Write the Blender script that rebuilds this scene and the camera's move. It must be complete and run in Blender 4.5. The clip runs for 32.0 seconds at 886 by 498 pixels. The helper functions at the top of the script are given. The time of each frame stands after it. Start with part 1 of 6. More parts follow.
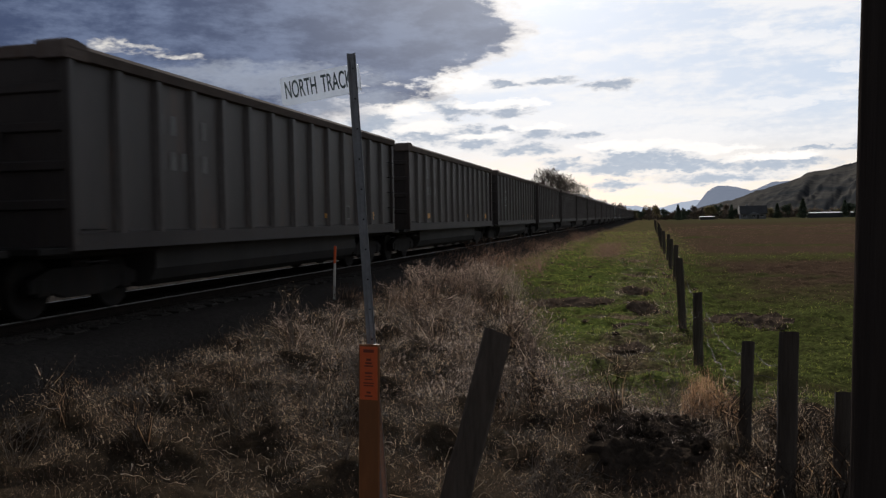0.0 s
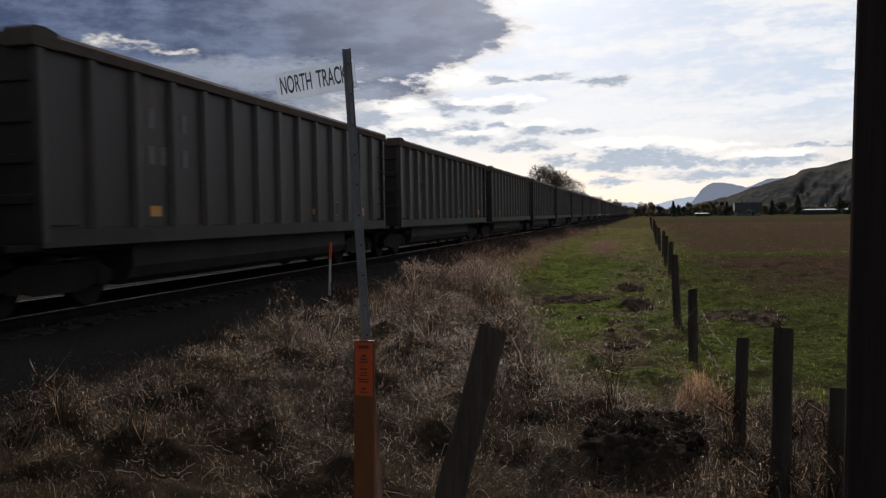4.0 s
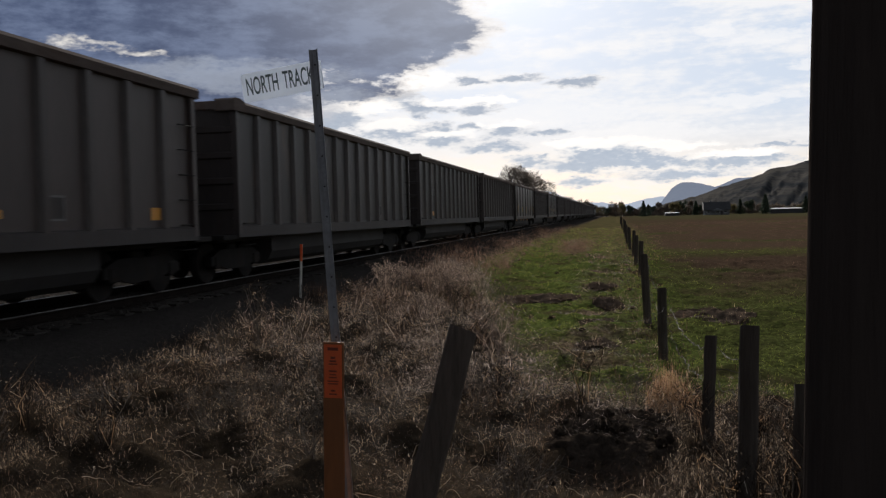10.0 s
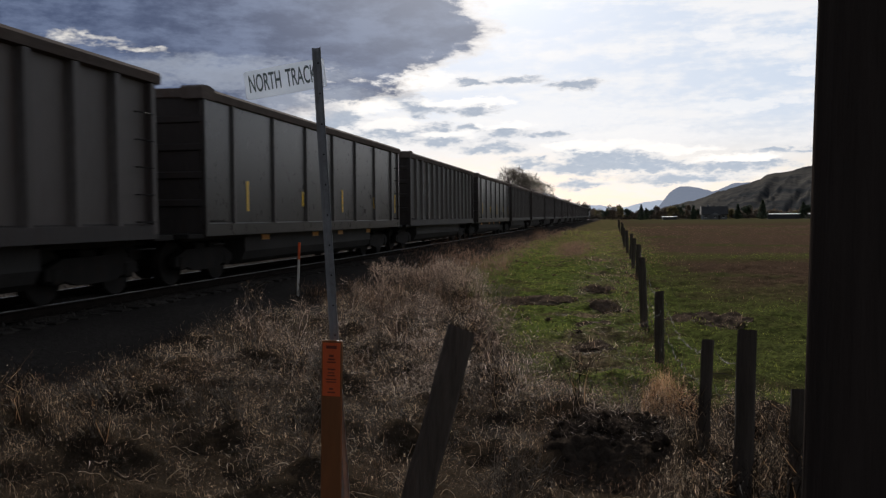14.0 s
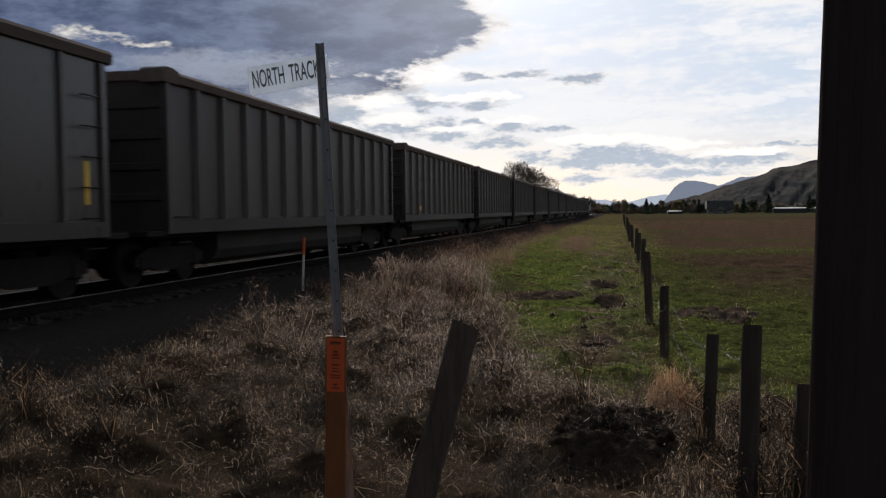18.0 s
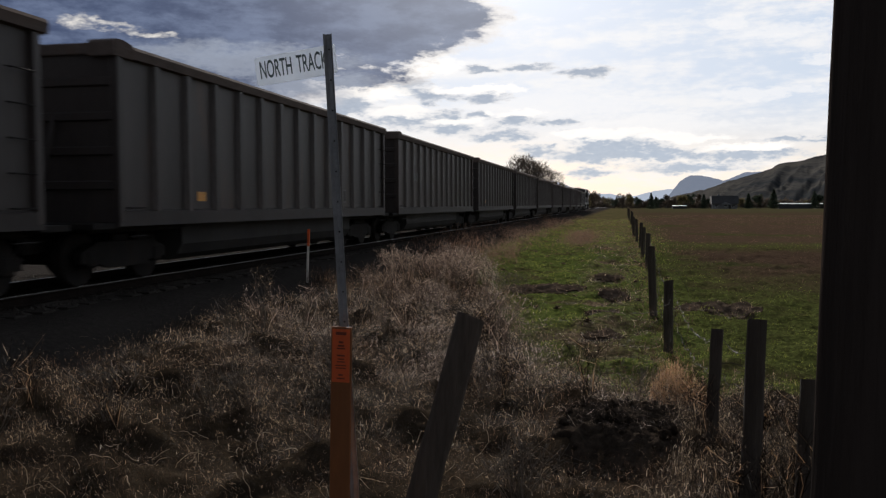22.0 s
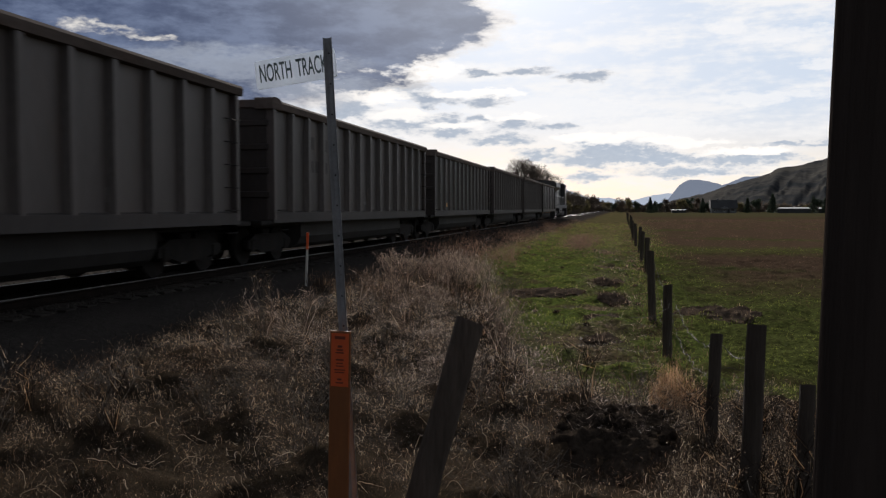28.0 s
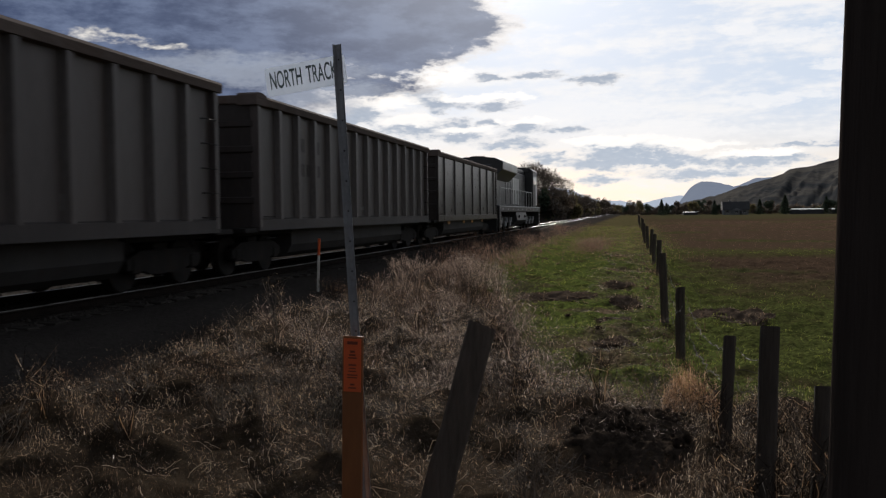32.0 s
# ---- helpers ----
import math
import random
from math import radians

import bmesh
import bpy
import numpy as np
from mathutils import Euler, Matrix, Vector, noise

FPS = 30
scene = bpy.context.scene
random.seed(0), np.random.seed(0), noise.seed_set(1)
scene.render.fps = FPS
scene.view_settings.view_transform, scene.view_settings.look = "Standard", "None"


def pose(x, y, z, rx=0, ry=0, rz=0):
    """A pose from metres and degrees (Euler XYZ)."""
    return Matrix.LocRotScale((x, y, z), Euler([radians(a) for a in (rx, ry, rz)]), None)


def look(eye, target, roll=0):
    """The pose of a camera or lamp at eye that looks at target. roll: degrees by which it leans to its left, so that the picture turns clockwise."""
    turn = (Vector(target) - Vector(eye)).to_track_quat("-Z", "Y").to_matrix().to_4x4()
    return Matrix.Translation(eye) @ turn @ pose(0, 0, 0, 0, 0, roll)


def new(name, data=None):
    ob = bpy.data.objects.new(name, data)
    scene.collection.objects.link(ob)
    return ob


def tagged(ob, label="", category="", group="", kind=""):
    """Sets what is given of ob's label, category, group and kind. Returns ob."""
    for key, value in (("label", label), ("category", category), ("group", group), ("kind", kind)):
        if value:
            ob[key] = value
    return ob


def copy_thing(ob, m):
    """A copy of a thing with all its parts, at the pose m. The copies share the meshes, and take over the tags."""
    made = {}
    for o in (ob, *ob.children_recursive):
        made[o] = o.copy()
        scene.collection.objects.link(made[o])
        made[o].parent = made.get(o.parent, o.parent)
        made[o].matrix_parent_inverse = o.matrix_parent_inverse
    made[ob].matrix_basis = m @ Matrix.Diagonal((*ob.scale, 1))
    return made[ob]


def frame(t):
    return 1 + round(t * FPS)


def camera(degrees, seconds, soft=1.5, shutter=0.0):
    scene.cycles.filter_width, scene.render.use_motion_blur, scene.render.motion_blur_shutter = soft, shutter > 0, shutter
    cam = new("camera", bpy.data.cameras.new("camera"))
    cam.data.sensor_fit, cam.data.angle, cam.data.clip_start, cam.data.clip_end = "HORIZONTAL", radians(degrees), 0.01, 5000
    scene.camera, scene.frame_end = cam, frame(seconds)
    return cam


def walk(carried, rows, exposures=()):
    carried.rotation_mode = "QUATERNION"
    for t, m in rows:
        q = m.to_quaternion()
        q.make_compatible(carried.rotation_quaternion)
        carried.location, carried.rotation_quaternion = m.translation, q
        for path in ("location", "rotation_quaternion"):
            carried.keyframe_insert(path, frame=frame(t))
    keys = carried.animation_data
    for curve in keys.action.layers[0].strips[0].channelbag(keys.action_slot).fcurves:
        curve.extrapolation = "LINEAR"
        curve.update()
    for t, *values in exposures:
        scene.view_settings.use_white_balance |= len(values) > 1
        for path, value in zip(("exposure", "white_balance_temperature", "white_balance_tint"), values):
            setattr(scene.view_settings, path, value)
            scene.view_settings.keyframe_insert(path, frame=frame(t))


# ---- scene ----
cam = camera(55.0, 32.0, soft=1.3, shutter=0.3)
# seconds, x, y, z, tilt, lean, turn
PATH = [
    (0.0, 0.000, 0.000, 1.950, 88.06, 1.10, 13.59),
    (0.5, 0.003, -0.002, 1.950, 87.96, 0.98, 13.53),
    (1.0, -0.005, 0.009, 1.947, 87.91, 1.17, 13.32),
    (1.5, -0.006, 0.006, 1.948, 87.78, 0.90, 13.31),
    (2.0, -0.004, 0.008, 1.951, 87.84, 1.17, 13.59),
    (2.5, -0.003, -0.000, 1.948, 87.98, 0.92, 13.33),
    (3.0, -0.006, 0.012, 1.950, 87.82, 0.92, 13.37),
    (3.5, -0.003, 0.008, 1.949, 87.81, 0.93, 13.29),
    (5.5, 0.003, -0.001, 1.949, 87.77, 1.31, 13.40),
    (6.0, 0.004, 0.005, 1.950, 87.75, 1.27, 12.75),
    (6.5, 0.005, 0.007, 1.946, 87.54, 1.08, 12.32),
    (7.0, 0.005, 0.010, 1.946, 87.47, 0.89, 12.11),
    (7.5, 0.005, 0.010, 1.946, 87.29, 0.90, 12.16),
    (8.0, 0.007, 0.008, 1.945, 87.36, 1.12, 12.04),
    (8.5, 0.008, 0.014, 1.947, 87.40, 1.18, 12.10),
    (9.0, 0.012, 0.009, 1.947, 87.34, 1.12, 11.76),
    (9.5, 0.014, 0.004, 1.946, 87.71, 1.59, 11.60),
    (10.0, 0.016, 0.008, 1.947, 87.84, 1.39, 11.41),
    (10.5, 0.015, 0.011, 1.949, 87.83, 1.38, 11.17),
    (11.0, 0.014, 0.011, 1.947, 87.81, 1.32, 10.88),
    (11.5, 0.014, 0.008, 1.948, 87.80, 1.10, 10.71),
    (12.0, 0.013, 0.006, 1.945, 87.72, 1.01, 11.15),
    (12.5, 0.009, 0.008, 1.947, 87.80, 0.86, 11.29),
    (13.0, 0.012, 0.003, 1.948, 87.77, 0.82, 10.92),
    (13.5, 0.007, 0.005, 1.947, 87.78, 0.51, 11.31),
    (14.0, 0.005, -0.001, 1.945, 87.87, 0.53, 11.26),
    (14.5, 0.004, -0.003, 1.947, 87.86, 0.42, 11.39),
    (16.5, 0.012, -0.011, 1.947, 87.85, 0.80, 11.39),
    (17.0, 0.008, 0.004, 1.948, 87.66, 0.77, 11.45),
    (17.5, 0.005, 0.011, 1.948, 87.55, 0.76, 11.48),
    (18.0, 0.008, 0.007, 1.948, 87.52, 0.63, 11.59),
    (18.5, 0.011, -0.002, 1.945, 87.68, 0.85, 11.69),
    (19.0, 0.009, 0.007, 1.947, 87.54, 0.73, 11.59),
    (19.5, 0.008, 0.001, 1.947, 87.61, 0.75, 11.86),
    (20.0, 0.009, 0.002, 1.947, 87.59, 0.65, 11.84),
    (20.5, 0.004, 0.005, 1.948, 87.41, 0.52, 11.72),
    (21.0, 0.007, 0.005, 1.945, 87.24, 0.32, 11.97),
    (21.5, 0.003, 0.001, 1.946, 87.15, 0.30, 12.09),
    (22.0, 0.001, -0.003, 1.944, 87.04, 0.17, 11.88),
    (22.5, -0.002, 0.002, 1.943, 87.01, -0.04, 12.02),
    (23.0, -0.003, -0.001, 1.946, 87.09, -0.19, 12.03),
    (23.5, -0.002, -0.003, 1.945, 87.01, -0.29, 12.13),
    (24.0, -0.006, 0.003, 1.944, 87.00, -0.20, 11.70),
    (24.5, -0.006, -0.001, 1.944, 86.96, -0.37, 11.67),
    (25.0, -0.004, 0.001, 1.944, 87.14, -0.39, 11.71),
    (25.5, -0.003, 0.003, 1.947, 87.28, -0.16, 11.66),
    (27.5, -0.003, 0.004, 1.942, 87.20, 0.18, 12.03),
    (28.0, -0.002, 0.003, 1.947, 87.28, 0.02, 11.82),
    (28.5, -0.001, -0.001, 1.944, 87.25, 0.28, 11.94),
    (29.0, 0.001, -0.003, 1.943, 87.18, 0.38, 11.86),
    (29.5, 0.003, -0.001, 1.944, 87.34, 0.57, 12.14),
    (30.0, 0.002, 0.002, 1.947, 87.39, 0.60, 11.90),
    (30.5, 0.004, 0.015, 1.945, 87.27, 0.63, 12.33),
    (31.0, 0.004, 0.002, 1.944, 87.24, 0.47, 12.28),
    (31.5, 0.003, 0.003, 1.947, 87.38, 0.60, 12.20),
    (32.0, -0.001, -0.002, 1.946, 87.60, 0.63, 12.55),
]
walk(cam, [(t, pose(x, y, z, rx, ry, rz)) for t, x, y, z, rx, ry, rz in PATH], exposures=[(0, 0.0, 6350, 12), (32, 0.0, 6350, 12)])

# ---- world, sun and light ----
SUN_AZ, SUN_EL = -8.0, 21.5   # degrees from the track's direction, and above the horizon
SUN_DIR = Vector((math.sin(radians(SUN_AZ)) * math.cos(radians(SUN_EL)), math.cos(radians(SUN_AZ)) * math.cos(radians(SUN_EL)), math.sin(radians(SUN_EL))))

sun = new("sun", bpy.data.lights.new("sun", "SUN"))
sun.data.energy, sun.data.angle, sun.data.color = 4.8, radians(0.6), (1.0, 0.93, 0.83)
sun.matrix_world = look((0, 0, 60), Vector((0, 0, 60)) - SUN_DIR)


class Nodes:
    """A small writer of node trees: every method returns an output socket."""

    def __init__(self, tree):
        self.tree = tree
        tree.nodes.clear()

    def add(self, kind, ins=None, out=0, **props):
        n = self.tree.nodes.new(kind)
        for k, v in props.items():
            setattr(n, k, v)
        for k, v in (ins or {}).items():
            if isinstance(v, bpy.types.NodeSocket):
                self.tree.links.new(v, n.inputs[k])
            elif v is not None:
                n.inputs[k].default_value = v
        return n.outputs[out] if len(n.outputs) else None

    def math(self, op, a, b=None, clamp=False):
        return self.add("ShaderNodeMath", {0: a, 1: b}, operation=op, use_clamp=clamp)

    def vec(self, op, a, b=None, out=0):
        return self.add("ShaderNodeVectorMath", {0: a, 1: b}, out=out, operation=op)

    def ramp01(self, x, lo, hi, smooth=True):
        return self.add("ShaderNodeMapRange", {0: x, 1: lo, 2: hi}, interpolation_type="SMOOTHSTEP" if smooth else "LINEAR")

    def mix(self, fac, a, b, blend="MIX"):
        n = self.tree.nodes.new("ShaderNodeMix")
        n.data_type, n.blend_type = "RGBA", blend
        for k, v in ((0, fac), (6, a), (7, b)):
            if isinstance(v, bpy.types.NodeSocket):
                self.tree.links.new(v, n.inputs[k])
            else:
                n.inputs[k].default_value = v
        return n.outputs[2]

    def noise(self, vector, scale, detail=4.0, rough=0.55, out=0, distort=0.0):
        return self.add("ShaderNodeTexNoise", {"Vector": vector, "Scale": scale, "Detail": detail, "Roughness": rough, "Distortion": distort}, out=out)


def rgb(r, g, b):
    return (r, g, b, 1.0)


def make_world():
    world = bpy.data.worlds.new("evening_sky")
    scene.world = world
    world.use_nodes = True
    w = Nodes(world.node_tree)
    way = w.add("ShaderNodeTexCoord")              # Generated: the direction
    sep = w.tree.nodes.new("ShaderNodeSeparateXYZ")
    w.tree.links.new(way, sep.inputs[0])
    az = w.math("MULTIPLY", w.math("ARCTAN2", sep.outputs[0], sep.outputs[1]), 57.2958)
    el = w.math("MULTIPLY", w.math("ARCSINE", sep.outputs[2]), 57.2958)
    spot = w.add("ShaderNodeCombineXYZ", {0: az, 1: el})
    flat = w.vec("MULTIPLY", spot, (0.10, 0.26, 0.0))
    rough = w.noise(flat, 2.6, 9.0, 0.62)
    puff = w.noise(flat, 6.5, 7.0, 0.6)
    fine = w.noise(flat, 17.0, 6.0, 0.6)
    wisp = w.noise(w.vec("MULTIPLY", spot, (0.035, 0.20, 0.0)), 2.2, 7.0, 0.6)
    ragged = w.math("ADD", w.math("MULTIPLY", w.math("SUBTRACT", rough, 0.5), 2.2), w.math("ADD", w.math("MULTIPLY", w.math("SUBTRACT", puff, 0.5), 3.4), w.math("MULTIPLY", w.math("SUBTRACT", fine, 0.5), 2.2)))

    calm = w.math("ADD", w.math("MULTIPLY", w.math("SUBTRACT", rough, 0.5), 2.0), w.math("MULTIPLY", w.math("SUBTRACT", puff, 0.5), 1.3))

    swirl = w.vec("SUBTRACT", w.noise(flat, 5.0, 6.0, 0.62, out=1), (0.5, 0.5, 0.5))
    curled = w.vec("ADD", spot, w.vec("MULTIPLY", swirl, (3.4, 1.5, 0.0)))

    def cloud(u, v, a, b, soft=0.5, k=1.0):
        d = w.vec("MULTIPLY", w.vec("SUBTRACT", curled, (u, v, 0)), (1 / a, 1 / b, 0))
        e = w.vec("DOT_PRODUCT", d, d, out=1)
        e = w.math("ADD", e, w.math("MULTIPLY", ragged if b < 1.5 else calm, k))
        return w.ramp01(e, 1.0 + soft, 1.0 - soft)

    def union(rows):
        got = None
        for row in rows:
            m = cloud(*row)
            got = m if got is None else w.math("MAXIMUM", got, m)
        return got

    # heavy dark bank, then pale low clouds, then white ones
    bank = union([(-25, 11.6, 5, 1.8, 0.5, 0.4), (-24, 17.5, 14.5, 6.0, 0.25, 0.5), (-40, 12, 22, 7.5, 0.5, 0.5), (-16.9, 12.4, 8.7, 3.0, 0.3, 0.55), (-27, 9.0, 10, 2.8, 0.6, 0.6),
                  (-18.4, 8.5, 4.6, 0.9, 0.7, 0.7), (-17.0, 9.9, 4.6, 1.1, 0.6, 0.7)])
    gap = union([(-34.3, 11.2, 1.4, 0.42, 0.8, 1.3), (-32.6, 10.95, 1.3, 0.28, 0.8, 1.3), (-30.6, 10.6, 1.2, 0.2, 1.0, 1.0), (-16.6, 7.4, 1.6, 0.4, 1.0, 1.0)])
    veil = union([(-25, 9.4, 7.0, 0.9, 0.9, 0.7), (-20.5, 8.0, 4.0, 0.7, 0.9, 0.7)])
    low = union([(-15.4, 8.1, 2.4, 0.6, 0.7, 0.7), (-18.2, 6.8, 2.0, 1.0, 0.7, 0.7), (-13.3, 7.4, 1.4, 0.35, 0.7, 0.7), (-9.0, 8.9, 1.2, 0.25, 0.8, 0.8), (-14.6, 5.75, 2.5, 0.75, 0.9, 0.8), (-11.2, 5.1, 1.7, 0.5, 1.0, 0.9), (-11.6, 5.9, 0.8, 0.35, 1.0, 0.9), (-12.2, 7.1, 1.8, 0.3, 1.0, 0.8), (-9.2, 7.1, 1.4, 0.36, 1.0, 0.8),
                 (-6.4, 9.0, 1.7, 0.2, 1.0, 0.7), (-2.4, 8.75, 1.5, 0.32, 1.0, 0.8), (-7.0, 5.6, 1.6, 0.5, 1.0, 0.9), (-7.3, 4.6, 1.6, 0.34, 1.0, 0.8), (-9.0, 4.5, 1.2, 0.25, 1.0, 0.8),
                 (-0.6, 3.75, 3.1, 1.0, 0.7, 0.9), (0.4, 3.25, 6.0, 0.45, 0.7, 0.6), (7.6, 3.1, 3.2, 0.45, 0.8, 0.7), (4.6, 2.4, 3.6, 0.33, 1.0, 0.7),
                 (-2.0, 2.15, 1.6, 0.33, 1.0, 0.8), (11.0, 4.0, 2.8, 0.18, 1.0, 0.6), (-9.5, 5.9, 0.9, 0.22, 1.0, 0.8), (-16.2, 4.6, 1.6, 0.3, 1.0, 1.0), (-4.4, 5.3, 1.2, 0.22, 1.0, 1.0), (-5.3, 3.6, 1.5, 0.3, 1.0, 1.0), (3.8, 4.3, 1.4, 0.2, 1.0, 1.0)])
    crown = union([(-14.6, 6.2, 2.2, 0.4, 0.8, 0.8), (-11.0, 5.5, 1.6, 0.3, 0.8, 0.8), (-1.2, 4.6, 3.2, 0.35, 0.8, 0.8), (3.5, 4.3, 3.0, 0.3, 0.8, 0.8), (-7.0, 6.1, 1.5, 0.25, 0.8, 0.8), (-10.0, 7.6, 3.2, 0.3, 0.8, 0.8), (7.6, 3.6, 2.6, 0.2, 0.8, 0.8), (-16.5, 7.4, 2.2, 0.5, 0.8, 0.8), (-12.6, 9.2, 2.0, 0.7, 0.9, 0.8)])
    white = union([(6.5, 11.3, 0.9, 0.45, 0.8, 1.0), (9.8, 10.6, 3.0, 0.45, 0.9, 1.0), (9.0, 6.9, 3.6, 0.35, 0.9, 1.1), (12.6, 8.8, 1.8, 0.3, 0.9, 1.0),
                   (1.5, 5.1, 5.0, 0.8, 0.9, 1.2), (-4.0, 6.6, 6.0, 0.9, 0.9, 1.1)])

    near = w.math("MAXIMUM", w.vec("DOT_PRODUCT", way, tuple(SUN_DIR), out=1), 0.0)
    glow_wide = w.math("POWER", near, 14.0)
    glow_mid = w.math("POWER", near, 90.0)
    glow_tight = w.math("POWER", near, 420.0)

    sky = w.add("ShaderNodeTexSky", sky_type="NISHITA", sun_disc=False, sun_elevation=radians(SUN_EL), sun_rotation=radians(SUN_AZ), altitude=400.0, dust_density=2.2)
    clear = w.mix(1.0, sky, rgb(SKY, SKY, SKY * 1.05), "MULTIPLY")
    # thin high cloud spreads the light all over the sky
    haze = w.mix(w.ramp01(el, 1.0, 7.0), rgb(0.86, 0.78, 0.67), rgb(0.53, 0.62, 0.73))
    high = w.mix(w.ramp01(el, 14.0, 55.0), haze, rgb(0.24, 0.30, 0.40))
    toward = w.math("ADD", w.math("MULTIPLY", w.ramp01(w.vec("DOT_PRODUCT", way, tuple(SUN_DIR), out=1), 0.2, 0.93), 0.75), 0.26)
    high = w.mix(1.0, high, w.add("ShaderNodeCombineXYZ", {0: toward, 1: toward, 2: toward}), "MULTIPLY")
    base = w.mix(1.0, clear, high, "ADD")
    streak = w.math("MULTIPLY", w.ramp01(w.math("ADD", w.math("MULTIPLY", wisp, 0.7), w.math("MULTIPLY", puff, 0.3)), 0.42, 0.60), w.math("MULTIPLY", toward, 0.8))
    base = w.mix(streak, base, rgb(0.97, 0.95, 0.91))
    lit = w.math("ADD", w.math("MULTIPLY", glow_mid, 0.22), w.math("MULTIPLY", glow_tight, 1.3))
    base = w.mix(1.0, base, w.mix(1.0, rgb(1.0, 0.98, 0.94), w.add("ShaderNodeCombineXYZ", {0: lit, 1: lit, 2: lit}), "MULTIPLY"), "ADD")
    base = w.mix(w.math("MULTIPLY", white, 0.6), base, rgb(1.0, 0.98, 0.94))

    rim = w.math("MULTIPLY", w.math("MULTIPLY", low, w.math("SUBTRACT", 1.0, low)), 0.9)
    body = w.mix(w.ramp01(el, 2.0, 8.0), rgb(0.34, 0.43, 0.54), rgb(0.26, 0.32, 0.41))
    body = w.mix(w.math("MULTIPLY", fine, 0.45), body, rgb(0.72, 0.76, 0.80))
    base = w.mix(w.math("MULTIPLY", low, 0.85), base, body)
    base = w.mix(rim, base, rgb(1.2, 1.12, 1.0))

    base = w.mix(w.math("MULTIPLY", crown, 0.85), base, rgb(1.12, 1.08, 1.0))
    dark = w.mix(w.ramp01(rough, 0.36, 0.66), rgb(0.06, 0.082, 0.15), rgb(0.15, 0.19, 0.29))
    dark = w.mix(w.math("MULTIPLY", veil, 0.55), dark, rgb(0.42, 0.46, 0.52))
    dark = w.mix(w.math("MULTIPLY", w.math("POWER", near, 34.0), 0.62), dark, rgb(0.62, 0.64, 0.68))
    dark = w.mix(w.math("MULTIPLY", gap, w.math("MULTIPLY", w.ramp01(puff, 0.36, 0.62), 0.95)), dark, rgb(0.86, 0.82, 0.74))
    base = w.mix(bank, base, dark)
    edge = w.math("MULTIPLY", w.math("MULTIPLY", bank, w.math("SUBTRACT", 1.0, bank)), w.math("MULTIPLY", glow_wide, 2.0), clamp=True)
    base = w.mix(edge, base, rgb(1.3, 1.2, 1.05))
    # broken cloud over the rest of the sky
    rest = w.math("MULTIPLY", w.ramp01(w.noise(way, 2.2, 7.0, 0.55), 0.46, 0.62), w.ramp01(el, 17.0, 30.0))
    base = w.mix(w.math("MULTIPLY", rest, 0.7), base, rgb(0.13, 0.145, 0.18))
    bg = w.add("ShaderNodeBackground", {0: base, 1: 1.0})
    w.add("ShaderNodeOutputWorld", {0: bg})


SKY = 0.007
make_world()

# ---- materials ----
MATS = {}


def surface(name, dark, light, rough=0.8, metal=0.0, grain=30.0, patch=1.5, stretch=(1, 1, 1), bump=0.3, stain=None, stain_amount=0.0, spec=0.5, each=0.0, thin=0.0):
    """A worn surface: colour between two tones by coarse and fine noise, stains, relief; each: difference from piece to piece."""
    m = bpy.data.materials.new(name)
    m.use_nodes = True
    t = Nodes(m.node_tree)
    at = t.add("ShaderNodeTexCoord", out=3)
    at = t.vec("MULTIPLY", at, stretch)
    coarse = t.noise(at, patch, 5.0, 0.6)
    fine = t.noise(at, grain, 5.0, 0.65)
    tone = t.math("ADD", t.math("MULTIPLY", t.ramp01(coarse, 0.3, 0.7), 0.55), t.math("MULTIPLY", t.ramp01(fine, 0.25, 0.75), 0.45))
    colour = t.mix(tone, rgb(*dark), rgb(*light))
    if each:
        lot = t.add("ShaderNodeObjectInfo", out=5)
        k = t.math("ADD", t.math("MULTIPLY", lot, each), 1.0 - each / 2)
        colour = t.mix(1.0, colour, t.add("ShaderNodeCombineXYZ", {0: k, 1: k, 2: k}), "MULTIPLY")
    if stain:
        blot = t.ramp01(t.noise(at, patch * 2.3, 8.0, 0.7), 0.62 - 0.25 * stain_amount, 0.78)
        colour = t.mix(t.math("MULTIPLY", blot, 0.8), colour, rgb(*stain))
    r = t.math("ADD", t.math("MULTIPLY", fine, 0.2), rough - 0.1, clamp=True)
    relief = t.add("ShaderNodeBump", {"Strength": bump, "Distance": 0.02, "Height": t.math("ADD", fine, t.math("MULTIPLY", coarse, 0.5))})
    s = t.add("ShaderNodeBsdfPrincipled", {"Base Color": colour, "Roughness": r, "Metallic": metal, "Specular IOR Level": spec, "Normal": relief})
    if thin:
        s = t.add("ShaderNodeMixShader", {0: thin, 1: s, 2: t.add("ShaderNodeBsdfTranslucent", {0: colour})})
    t.add("ShaderNodeOutputMaterial", {0: s})
    MATS[name] = m
    return m


